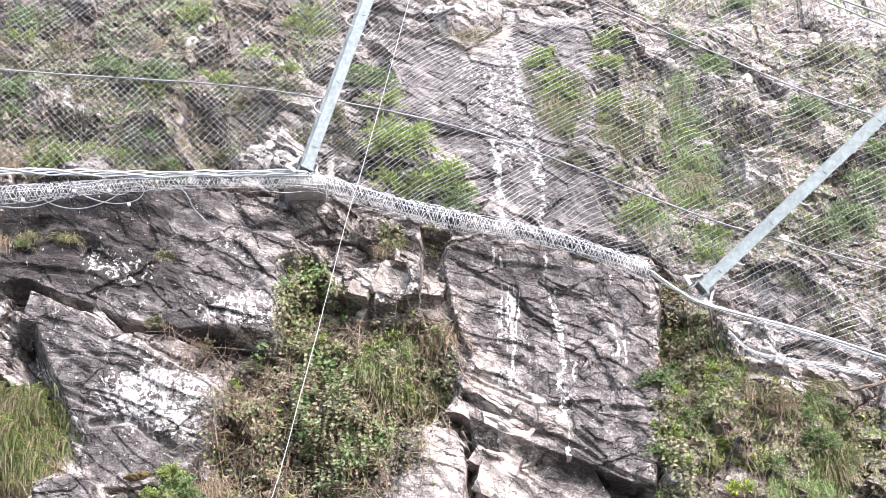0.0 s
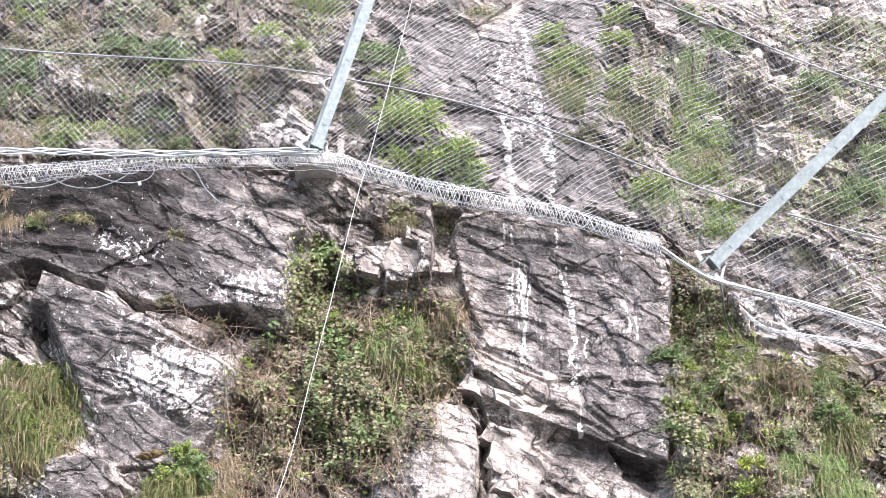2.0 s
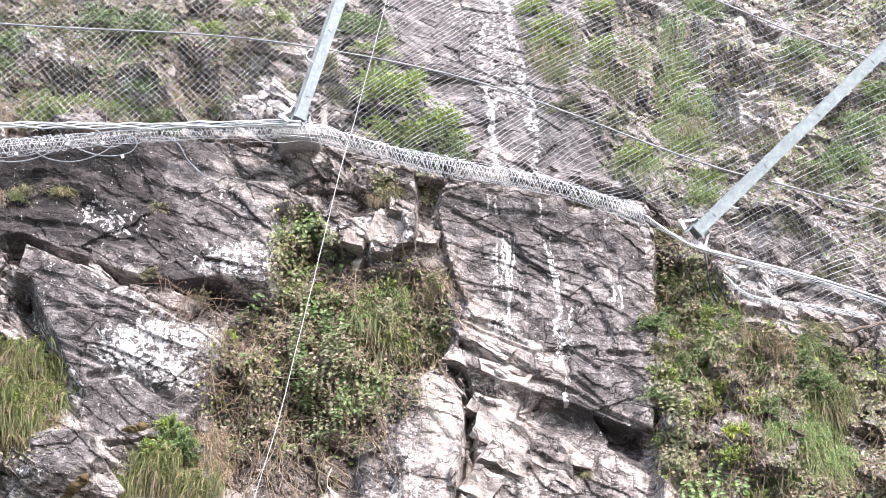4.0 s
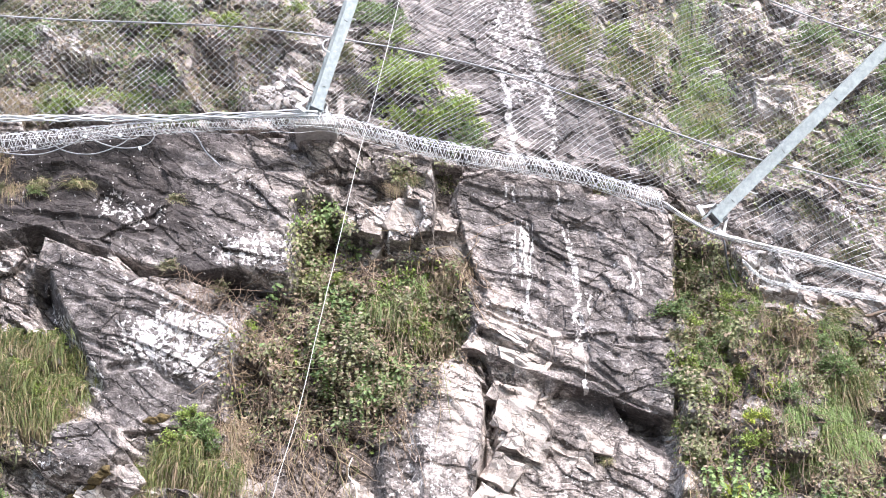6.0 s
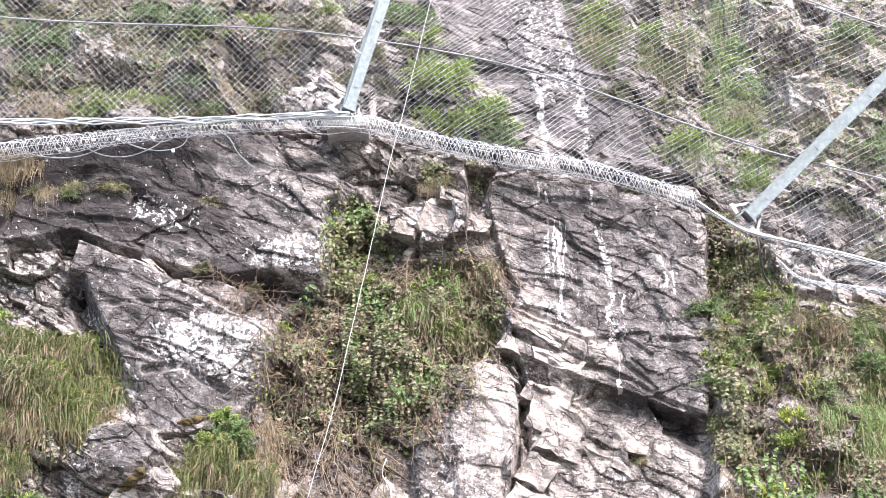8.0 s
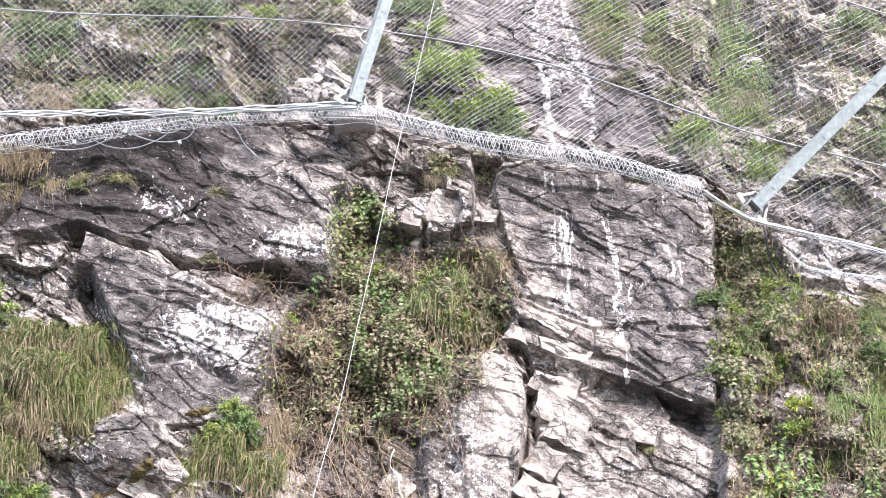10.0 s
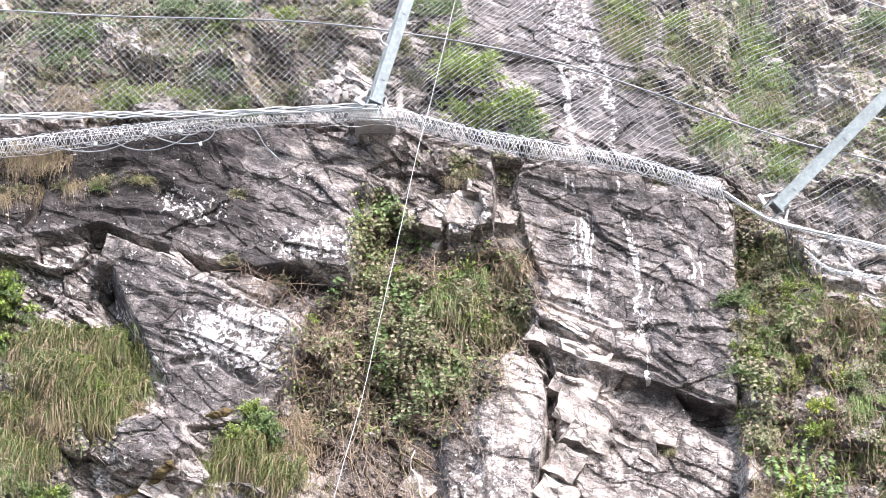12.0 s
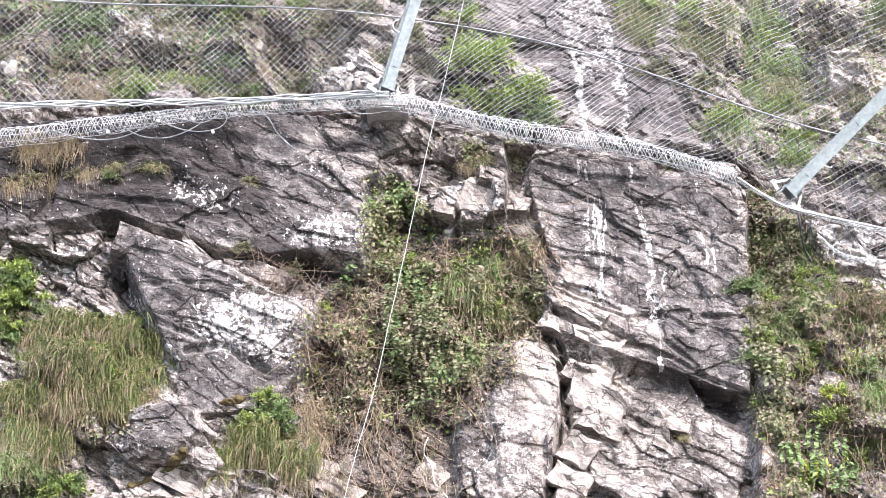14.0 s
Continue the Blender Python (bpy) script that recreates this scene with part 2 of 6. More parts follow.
# relief
def facets(x, z, size, angle, long, seed, tilt, shift, joint=0.0):
    """Broken blocks: each cell of an uneven pattern is a plane of its own, with open joints between."""
    c, s = math.cos(math.radians(angle)), math.sin(math.radians(angle))
    u, v = (x * c + z * s) / (size * long), (-x * s + z * c) / size
    i0, j0 = np.floor(u), np.floor(v)
    best, second, out = np.full(x.shape, 9.0), np.full(x.shape, 9.0), np.zeros(x.shape)
    for di in (-1, 0, 1):
        for dj in (-1, 0, 1):
            i, j = i0 + di, j0 + dj
            pu, pv = u - (i + 0.1 + 0.8 * hashed(i, j, seed)), v - (j + 0.1 + 0.8 * hashed(i, j, seed + 1))
            d = pu * pu + pv * pv
            h = shift * (2 * hashed(i, j, seed + 2) - 1) + tilt * ((2 * hashed(i, j, seed + 3) - 1) * pu * long + (2 * hashed(i, j, seed + 4) - 1) * pv) * size
            near = d < best
            second = np.where(near, best, np.minimum(second, d))
            out, best = np.where(near, h, out), np.where(near, d, best)
    gap = np.sqrt(second) - np.sqrt(best)
    return out - joint * (1 - steps(gap, 0.0, 0.07))


def within(x, z, ring, soft):
    """1 inside the ring of points, 0 outside, with an edge that is soft metres wide."""
    inside, far = np.zeros(x.shape, bool), np.full(x.shape, 1e9)
    for (ax, az), (bx, bz) in zip(ring, ring[1:] + ring[:1]):
        cross = ((az > z) != (bz > z)) & (x < (bx - ax) * (z - az) / (bz - az + 1e-9) + ax)
        inside ^= cross
        k = np.clip(((x - ax) * (bx - ax) + (z - az) * (bz - az)) / ((bx - ax)**2 + (bz - az)**2), 0, 1)
        far = np.minimum(far, (x - ax - k * (bx - ax))**2 + (z - az - k * (bz - az))**2)
    return steps(np.where(inside, 1, -1) * np.sqrt(far), -soft / 2, soft / 2)


def along(x, z, line, wide):
    """1 on the line, falling to 0 at wide metres from it."""
    far = np.full(x.shape, 1e9)
    for (ax, az), (bx, bz) in zip(line, line[1:]):
        k = np.clip(((x - ax) * (bx - ax) + (z - az) * (bz - az)) / ((bx - ax)**2 + (bz - az)**2), 0, 1)
        far = np.minimum(far, (x - ax - k * (bx - ax))**2 + (z - az - k * (bz - az))**2)
    return 1 - steps(np.sqrt(far), wide * 0.3, wide)


# the large blocks of the face
BROW = [(-11.22, 17.91), (-5.09, 18.52), (-3.33, 18.47), (-2.31, 17.81), (-2.14, 16.82), (-2.32, 15.84), (-2.50, 15.29), (-3.44, 15.45), (-4.37, 15.25), (-5.18, 15.52), (-6.33, 15.87), (-7.21, 16.20), (-8.36, 16.02), (-10.82, 15.59)]
SLAB = [(-7.07, 16.06), (-5.77, 15.56), (-4.54, 14.83), (-3.40, 14.12), (-3.49, 13.27), (-3.94, 12.59), (-5.62, 12.22), (-6.27, 13.53), (-6.90, 15.00), (-7.29, 15.46)]
CLEFT = [(-7.32, 15.34), (-6.98, 15.35), (-6.18, 13.64), (-5.82, 13.09), (-6.45, 13.30)]
KNOB = [(-6.70, 12.42), (-5.66, 12.47), (-5.23, 11.88), (-5.89, 11.37), (-6.59, 11.57)]
HOLLOW = [(-2.47, 16.93), (-1.84, 17.08), (-1.23, 15.89), (0.35, 15.66), (0.84, 14.91), (0.80, 13.93), (-0.02, 13.73), (-0.31, 13.16), (-0.79, 12.16), (-0.72, 10.57), (-3.28, 10.49), (-3.53, 13.16), (-3.26, 14.41), (-2.48, 15.22)]
BLOCK = [(-1.30, 16.61), (-0.97, 16.90), (-0.33, 17.13), (0.19, 17.05), (0.15, 16.19), (-0.40, 16.03), (-1.24, 16.19)]
NICHE = [(-1.37, 16.27), (-0.71, 16.40), (-0.74, 15.89), (-1.29, 15.89)]
CRACK = [(0.18, 17.67), (0.75, 17.63), (0.50, 17.06), (0.33, 16.62), (0.16, 16.68)]
SQUARE = [(0.75, 17.60), (2.49, 17.49), (3.74, 17.13), (4.66, 16.85), (4.64, 14.49), (4.46, 12.54), (3.69, 12.78), (2.56, 13.20), (0.80, 13.90), (1.16, 15.04), (0.77, 15.97), (0.60, 16.94)]
UNDERCUT = [(0.70, 13.87), (2.51, 13.13), (4.46, 12.48), (4.38, 11.96), (3.47, 12.42), (2.46, 12.71), (1.12, 13.32)]
PALE_BUTTRESS = [(-0.05, 13.51), (0.72, 13.94), (0.94, 13.18), (1.10, 12.40), (0.76, 10.58), (0.42, 9.45), (0.13, 9.45), (-0.18, 12.18)]
CHIMNEY = [(0.97, 13.29), (1.26, 13.17), (1.25, 12.13), (0.99, 10.79), (0.81, 9.45), (0.67, 9.45), (1.08, 12.40)]
RISERS = [(1.30, 13.28), (2.22, 12.97), (2.30, 11.85), (1.97, 11.83), (1.21, 12.09)]
SMOOTH = [(-0.76, 23.64), (1.33, 23.84), (1.96, 24.45), (3.85, 24.67), (3.84, 21.67), (4.13, 18.24), (2.55, 18.46), (1.20, 18.81), (0.86, 19.78), (-0.44, 21.27)]
LOWER_FACE = [(-0.96, 13.5), (0.06, 13.62), (0.67, 12.3), (0.75, 10.8), (-1.13, 10.79)]
LOWER_RIGHT = [(1.28, 12.96), (2.62, 13.19), (4.35, 12.11), (4.38, 10.83), (0.95, 10.81)]
FOOTING = [(5.16, 16.87), (5.65, 17.35), (6.27, 17.20), (6.19, 16.34), (5.37, 16.24)]
FOLDS = []
FOLDS.append(([(-6.63, 15.72), (-5.48, 14.8), (-3.74, 13.94)], 0.25, 0.1))
FOLDS.append(([(-6.44, 15.01), (-5.42, 14.23), (-3.99, 13.14)], 0.2, 0.08))
FOLDS.append(([(-7.82, 16.77), (-6.52, 16.68), (-5.06, 15.94)], 0.22, 0.12))
FOLDS.append(([(-7.19, 17.78), (-5.72, 17.2), (-3.48, 16.05)], 0.3, 0.1))
FOLDS.append(([(-4.3, 18.25), (-3.37, 17.52), (-2.65, 16.32)], 0.2, 0.09))
FOLDS.append(([(1.4, 17.6), (2.16, 16.03), (2.26, 14.39)], 0.12, -0.08))
FOLDS.append(([(3.53, 15.14), (4.24, 14.01), (4.3, 12.67)], 0.2, 0.1))
FOLDS.append(([(3.82, 16.1), (4.06, 15.04), (4.58, 14.71)], 0.14, -0.09))
FOLDS.append(([(2.81, 17.03), (3.55, 16.09), (3.79, 14.68)], 0.2, 0.07))
FOLDS.append(([(2.47, 14.05), (2.99, 14.19), (3.5, 13.75)], 0.1, -0.14))
FOLDS.append(([(0.78, 15.5), (1.63, 15.41), (2.26, 14.97)], 0.15, 0.1))
FOLDS.append(([(1.01, 14.34), (1.84, 14.14), (2.46, 13.71)], 0.12, 0.1))
FOLDS.append(([(-3.54, 18.4), (-3.16, 17.53), (-2.3, 17.68)], 0.12, -0.12))
FOLDS.append(([(-1.55, 17.97), (-1.57, 17.09), (-1.79, 16.1)], 0.14, -0.2))
FOLDS.append(([(3.53, 20.17), (4.05, 18.83), (4.12, 18.09)], 0.2, -0.3))
FOLDS.append(([(-0.45, 21.35), (0.74, 20.88), (1.67, 20.79)], 0.15, 0.2))
FOLDS.append(([(5.58, 23.18), (5.73, 21.14), (5.47, 20.14)], 0.25, -0.5))
FOLDS.append(([(-8.75, 16.17), (-8.47, 16.54), (-8.41, 17.02), (-8.93, 17.77)], 0.12, -0.3))
FOLDS.append(([(-8.31, 16.03), (-7.66, 15.93), (-7.04, 16.11), (-6.17, 15.87), (-4.76, 15.33)], 0.1, -0.22))
FOLDS.append(([(-7.76, 16.9), (-6.82, 17.27), (-5.74, 17.14)], 0.16, 0.1))
FOLDS.append(([(-7.3, 16.59), (-6.0, 16.41), (-4.8, 15.92)], 0.1, -0.1))
FOLDS.append(([(-5.37, 18.13), (-4.88, 17.25), (-5.15, 16.4)], 0.1, -0.1))
FOLDS.append(([(-4.9, 17.63), (-3.8, 17.13), (-2.81, 16.4)], 0.16, 0.1))
FOLDS.append(([(-5.74, 17.26), (-4.76, 17.01), (-3.87, 16.4)], 0.08, -0.08))
FOLDS.append(([(-5.77, 16.16), (-5.74, 17.14)], 0.1, -0.07))
FOLDS.append(([(-6.77, 15.45), (-5.48, 14.98), (-4.4, 14.51)], 0.09, -0.07))
FOLDS.append(([(-6.61, 14.75), (-5.45, 14.69), (-4.3, 14.51)], 0.07, -0.06))
FOLDS.append(([(-6.34, 14.06), (-5.48, 13.6)], 0.08, -0.1))
FOLDS.append(([(-5.67, 13.38), (-4.96, 13.49), (-4.22, 13.04)], 0.1, -0.16))
FOLDS.append(([(1.05, 14.2), (1.81, 13.63), (2.83, 13.42), (4.03, 12.76), (4.48, 12.49)], 0.09, -0.18))
FOLDS.append(([(2.33, 13.64), (2.39, 14.09)], 0.05, -0.14))
FOLDS.append(([(0.99, 13.85), (1.18, 13.07), (1.02, 12.3), (0.95, 10.99)], 0.08, -0.45))
FOLDS.append(([(-0.04, 14.19), (0.06, 13.51)], 0.09, -0.35))
FOLDS.append(([(1.18, 13.07), (2.3, 12.74)], 0.05, -0.16))
FOLDS.append(([(1.23, 12.52), (2.23, 12.14)], 0.06, -0.2))
FOLDS.append(([(2.28, 11.98), (3.18, 11.88)], 0.06, -0.16))
FOLDS.append(([(3.26, 16.21), (3.85, 15.27), (3.9, 14.22)], 0.14, 0.08))
FOLDS.append(([(3.74, 14.11), (4.46, 14.0)], 0.08, -0.14))
FOLDS.append(([(2.88, 14.56), (3.05, 13.64), (3.64, 13.09)], 0.07, -0.12))
FOLDS.append(([(0.82, 17.29), (1.68, 17.05), (2.75, 16.94)], 0.08, -0.14))
FOLDS.append(([(0.92, 16.92), (1.88, 16.44), (2.29, 15.96)], 0.07, -0.1))
FOLDS.append(([(0.91, 15.59), (1.85, 15.36), (2.27, 15.25)], 0.07, -0.14))
FOLDS.append(([(1.0, 14.77), (2.24, 14.26)], 0.06, -0.12))
FOLDS.append(([(1.21, 14.54), (2.34, 14.09)], 0.05, -0.1))
BULGES = []
BULGES.append(([(-4.82, 21.47), (-4.11, 21.3), (-3.75, 19.41), (-4.31, 19.41), (-4.87, 20.66)], 0.3, -0.7))
BULGES.append(([(-7.31, 20.72), (-6.59, 20.55), (-6.62, 19.84), (-7.22, 20.08)], 0.3, -0.5))
BULGES.append(([(-9.09, 20.99), (-8.35, 20.73), (-8.46, 19.94), (-9.06, 20.11)], 0.3, -0.45))
BULGES.append(([(-5.78, 20.53), (-4.98, 20.58), (-4.75, 19.87), (-5.71, 19.82)], 0.3, 0.45))
BULGES.append(([(-8.16, 21.87), (-6.37, 21.69), (-6.38, 20.71), (-7.89, 20.8)], 0.4, 0.4))
BULGES.append(([(-3.8, 20.18), (-2.42, 19.72), (-2.34, 19.26), (-3.52, 19.33)], 0.2, 0.35))
BULGES.append(([(-3.31, 21.47), (-2.14, 21.31), (-2.11, 20.5), (-3.15, 20.66)], 0.3, 0.3))
BULGES.append(([(5.27, 21.97), (5.58, 22.01), (5.37, 20.51), (5.12, 20.79)], 0.2, -0.6))
BULGES.append(([(6.39, 21.65), (7.55, 22.16), (7.56, 21.33), (6.56, 21.0)], 0.3, -0.6))
BULGES.append(([(6.43, 20.91), (7.76, 21.01), (7.73, 19.89), (6.56, 19.96)], 0.3, 0.4))
BULGES.append(([(6.3, 23.1), (7.43, 23.19), (7.2, 22.31), (6.31, 22.07)], 0.3, 0.4))
BULGES.append(([(8.13, 20.23), (9.36, 21.29), (9.15, 19.99), (8.07, 18.98)], 0.3, -0.5))
BULGES.append(([(2.98, 17.31), (3.58, 17.46), (3.5, 16.95), (2.97, 17.06)], 0.2, -0.3))
BULGES.append(([(6.88, 17.86), (8.36, 17.8), (8.34, 16.94), (6.94, 16.58)], 0.3, 0.35))
BULGES.append(([(5.71, 16.51), (6.68, 16.28), (7.13, 15.2), (6.16, 15.29)], 0.2, 0.35))
BULGES.append(([(4.85, 16.53), (5.5, 16.31), (5.18, 15.24), (4.7, 15.45)], 0.2, -0.35))
BULGES.append(([(5.19, 13.12), (5.6, 13.02), (5.31, 12.19), (5.0, 12.28)], 0.2, -0.35))
BULGES.append(([(6.47, 14.28), (6.8, 14.29), (6.57, 13.3), (6.32, 13.41)], 0.15, -0.4))
BULGES.append(([(6.09, 11.87), (6.99, 11.67), (6.81, 11.1), (6.01, 11.19)], 0.2, -0.4))


def cliff_y(x, z):
    wx, wz = x + 0.07 * waves(x, z, 0.9, 3, 3), z + 0.07 * waves(x, z, 0.9, 3, 4)
    up = z - edge_z(x)
    above = steps(up, -0.05, 0.25)
    right = steps(x - corner_x(z), 0.0, 0.12)
    hollow, smooth, square = within(wx, wz, HOLLOW, 0.3), within(wx, wz, SMOOTH, 0.5), within(wx, wz, SQUARE, 0.08)
    brow, slab = within(wx, wz, BROW, 0.22), within(wx, wz, SLAB, 0.14)
    out = 0.32 * brow * (1 + 0.15 * steps(-up, 0.5, 2.4)) + 0.50 * slab * (0.1 + 0.9 * steps(z - SLAB[6][1], 0.0, 2.6)) - 0.38 * within(wx, wz, CLEFT, 0.2)
    out += 0.35 * within(wx, wz, KNOB, 0.3) - 0.45 * hollow + 0.40 * within(wx, wz, BLOCK, 0.06) - 0.45 * within(wx, wz, NICHE, 0.1)
    out += 0.28 * square - 0.4 * within(wx, wz, CRACK, 0.12) - 0.12 * within(wx, wz, UNDERCUT, 0.15)
    out += 0.25 * within(wx, wz, PALE_BUTTRESS, 0.25) - 0.35 * within(wx, wz, CHIMNEY, 0.08) + 0.12 * within(wx, wz, RISERS, 0.06) + 0.35 * within(x, z, FOOTING, 0.3)
    out += 0.35 * steps(up, -1.5, -0.3) * (1 - above) * (1 - steps(x, -5.7, -4.9))
    for ring, soft, high in BULGES:
        out += high * within(wx, wz, ring, soft)
    for line, wide, high in FOLDS:
        out += 0.6 * high * along(wx, wz, line, wide)
    calm = np.clip(0.85 * brow + 0.9 * slab + 0.78 * square + 0.8 * smooth + 0.7 * within(wx, wz, PALE_BUTTRESS, 0.2) + 0.6 * within(wx, wz, LOWER_FACE, 0.3) + 0.7 * within(wx, wz, KNOB, 0.2) + 0.78 * within(wx, wz, LOWER_RIGHT, 0.3), 0, 0.92)
    run, rise = wx * 0.89 - wz * 0.45, wx * 0.45 + wz * 0.89
    bed = rise / 0.62 + 0.55 * waves(run / 2.2, rise, 1.3, 3, 21)
    thin = rise / 0.19 + 0.6 * waves(run / 2.5, rise, 0.7, 3, 22)
    out += 0.065 * (1 - 0.5 * calm) * np.clip(0.45 + 0.9 * waves(run / 2, rise, 1.3, 2, 23), 0, 1) * (1 - (bed - np.floor(bed)))
    out += 0.030 * (1 - 0.95 * calm) * np.clip(0.4 + 1.0 * waves(run / 2, rise, 0.6, 2, 24), 0, 1) * (1 - (thin - np.floor(thin)))
    rough = (1 - calm) * (1 + 0.25 * above * (1 - right) - 0.25 * right * above + 0.2 * right * (1 - above))
    out += rough * facets(wx, wz, 0.95, -24, 1.7, 10, 0.32, 0.20, 0.05)
    out += (0.12 + 0.88 * rough) * facets(wx, wz, 0.42, -22, 1.7, 20, 0.34, 0.075, 0.02)
    out += (0.18 + 0.82 * rough) * facets(wx, wz, 0.17, -26, 1.8, 30, 0.30, 0.026, 0.0)
    out += 0.05 * waves(x, z, 2.5, 4, 6) + 0.15 * above * (1 - smooth) * waves(x, z, 1.6, 4, 8) + 0.22 * right * waves(x, z, 1.4, 4, 9) + 0.012 * waves(x, z, 0.3, 2, 7, 0.6) + 0.007 * waves(x, z * 1.3, 0.11, 2, 17, 0.7)
    y = cliff_base(x, z) - out
    return np.where((up > -0.7) & (up < 0.3), np.maximum(y, net_y(x, z) + 0.10), y)


# stains and painted shade on the rock, each a ring or a line and a strength
PALE = []
PALE.append(([(5.7, 16.46), (7.38, 16.45), (7.33, 14.7), (6.19, 15.03), (5.83, 15.82)], 0.3, 0.52))
PALE.append(([(4.36, 27.93), (13.13, 29.4), (11.0, 17.08), (4.45, 18.4)], 0.8, 0.2))
PALE.append(([(-3.92, 20.8), (-2.25, 20.34), (-2.29, 19.19), (-3.7, 19.56)], 0.3, 0.5))
PALE.append(([(-5.7, 14.04), (-5.21, 14.31), (-4.11, 14.81), (-3.39, 14.12), (-3.55, 13.47), (-4.37, 13.11), (-5.4, 13.43)], 0.4, 0.53))
PALE.append(([(-6.33, 15.66), (-4.11, 14.81), (-3.51, 14.0), (-4.01, 14.05), (-5.43, 15.04)], 0.2, 0.42))
PALE.append(([(-4.16, 15.77), (-3.04, 16.27), (-2.37, 16.17), (-2.34, 15.82), (-2.58, 15.26), (-3.52, 15.45)], 0.3, 0.5))
PALE.append(([(-4.36, 18.15), (-3.25, 17.61), (-2.45, 16.7), (-2.41, 15.85), (-3.28, 16.58)], 0.4, 0.36))
PALE.append(([(-6.18, 17.08), (-5.0, 16.99), (-4.84, 16.39), (-5.99, 16.43)], 0.2, 0.36))
PALE.append(([(-6.48, 13.81), (-5.81, 13.43), (-5.88, 12.92), (-6.28, 12.92)], 0.1, 0.5))
PALE.append(([(-1.13, 16.91), (0.16, 16.83), (0.15, 16.16), (-0.72, 16.13)], 0.1, 0.46))
PALE.append(([(0.99, 14.95), (2.14, 14.84), (2.13, 14.23), (1.3, 14.27)], 0.2, 0.45))
PALE.append(([(-7.77, 21.76), (-6.86, 21.87), (-6.49, 20.45), (-7.2, 20.5)], 0.3, 0.62))
PALE.append(([(-0.06, 25.52), (1.97, 25.52), (2.35, 24.52), (0.71, 23.7), (-0.04, 24.14)], 0.3, 0.45))
PALE.append(([(1.32, 23.74), (2.26, 23.65), (2.58, 19.85), (1.66, 19.75), (0.72, 22.61)], 0.6, 0.36))
PALE.append(([(6.1, 16.15), (7.32, 16.02), (7.13, 14.72), (6.19, 15.03)], 0.3, 0.6))
PALE.append(([(7.72, 17.55), (8.87, 17.95), (8.47, 16.88), (7.87, 16.99)], 0.2, 0.48))
PALE.append(([(5.67, 23.41), (7.96, 25.0), (9.52, 25.09), (8.19, 23.0), (6.3, 22.62)], 0.5, 0.42))
PALE.append(([(8.65, 26.69), (11.56, 27.35), (10.72, 23.64), (9.23, 25.33)], 0.5, 0.42))
PALE.append(([(-3.79, 23.35), (-2.17, 22.81), (-2.17, 22.45), (-3.44, 22.2)], 0.3, 0.56))
PALE.append(([(-3.45, 20.51), (-2.31, 19.63), (-2.41, 19.28), (-3.5, 19.73)], 0.2, 0.46))
PALE.append(([(-7.03, 11.67), (-6.21, 11.7), (-6.38, 11.24), (-7.03, 11.2)], 0.2, 0.46))
PALE.append(([(-2.52, 12.88), (-1.91, 12.8), (-1.99, 12.11), (-2.51, 12.34)], 0.2, 0.42))
PALE.append(([(-0.66, 12.74), (0.76, 12.18), (0.74, 10.64), (-0.86, 10.73)], 0.5, 0.30))
PALE.append(([(2.17, 11.75), (4.24, 11.46), (4.24, 10.71), (2.11, 10.57)], 0.5, 0.30))
PALE.append(([(-9.37, 15.85), (-7.47, 15.86), (-7.38, 14.9), (-8.71, 15.01)], 0.4, 0.36))
STREAKS = []
STREAKS.append(([(1.65, 16.19), (1.67, 15.37)], 0.16, 0.8))
STREAKS.append(([(1.8, 16.27), (1.82, 15.16)], 0.05, 0.8))
STREAKS.append(([(1.88, 16.33), (1.93, 14.67)], 0.06, 0.8))
STREAKS.append(([(2.58, 16.36), (2.72, 15.79), (2.85, 14.97), (2.9, 14.32), (2.85, 13.73)], 0.11, 0.8))
STREAKS.append(([(2.76, 14.72), (2.86, 13.76)], 0.12, 0.8))
STREAKS.append(([(2.92, 13.6), (2.92, 13.1)], 0.06, 0.8))
STREAKS.append(([(2.01, 23.7), (2.15, 22.22), (2.38, 20.89), (2.6, 19.86), (2.53, 18.21)], 0.16, 0.56))
STREAKS.append(([(1.57, 20.59), (1.7, 19.75), (1.76, 18.36)], 0.13, 0.8))
STREAKS.append(([(2.38, 20.89), (2.53, 20.0)], 0.25, 0.45))
STREAKS.append(([(-0.74, 16.63), (-0.77, 16.13)], 0.07, 0.8))
STREAKS.append(([(3.77, 15.79), (3.86, 15.2)], 0.05, 0.5))
STREAKS.append(([(1.66, 17.3), (1.71, 16.95)], 0.1, 0.5))
STREAKS.append(([(2.55, 17.64), (2.53, 16.76)], 0.05, 0.5))
STREAKS.append(([(3.73, 16.9), (3.75, 16.56)], 0.06, 0.5))
STREAKS.append(([(2.2, 15.57), (2.19, 14.96)], 0.05, 0.5))
STREAKS.append(([(1.69, 16.58), (1.69, 15.78)], 0.05, 0.85))
STREAKS.append(([(1.83, 16.66), (1.82, 15.48)], 0.05, 0.85))
STREAKS.append(([(1.94, 16.54), (1.93, 15.01)], 0.045, 0.85))
STREAKS.append(([(2.03, 16.44), (1.98, 15.36)], 0.04, 0.85))
STREAKS.append(([(3.83, 15.68), (3.84, 15.13)], 0.05, 0.85))
STREAKS.append(([(3.97, 15.5), (4.01, 15.01)], 0.05, 0.85))
STREAKS.append(([(1.52, 17.36), (1.54, 17.11)], 0.06, 0.85))
STREAKS.append(([(2.55, 17.3), (2.57, 16.81)], 0.05, 0.85))
STREAKS.append(([(2.68, 16.45), (2.81, 15.61), (2.83, 14.56), (2.85, 13.81)], 0.045, 0.8))
STREAKS.append(([(2.83, 14.56), (2.87, 13.85)], 0.07, 0.8))
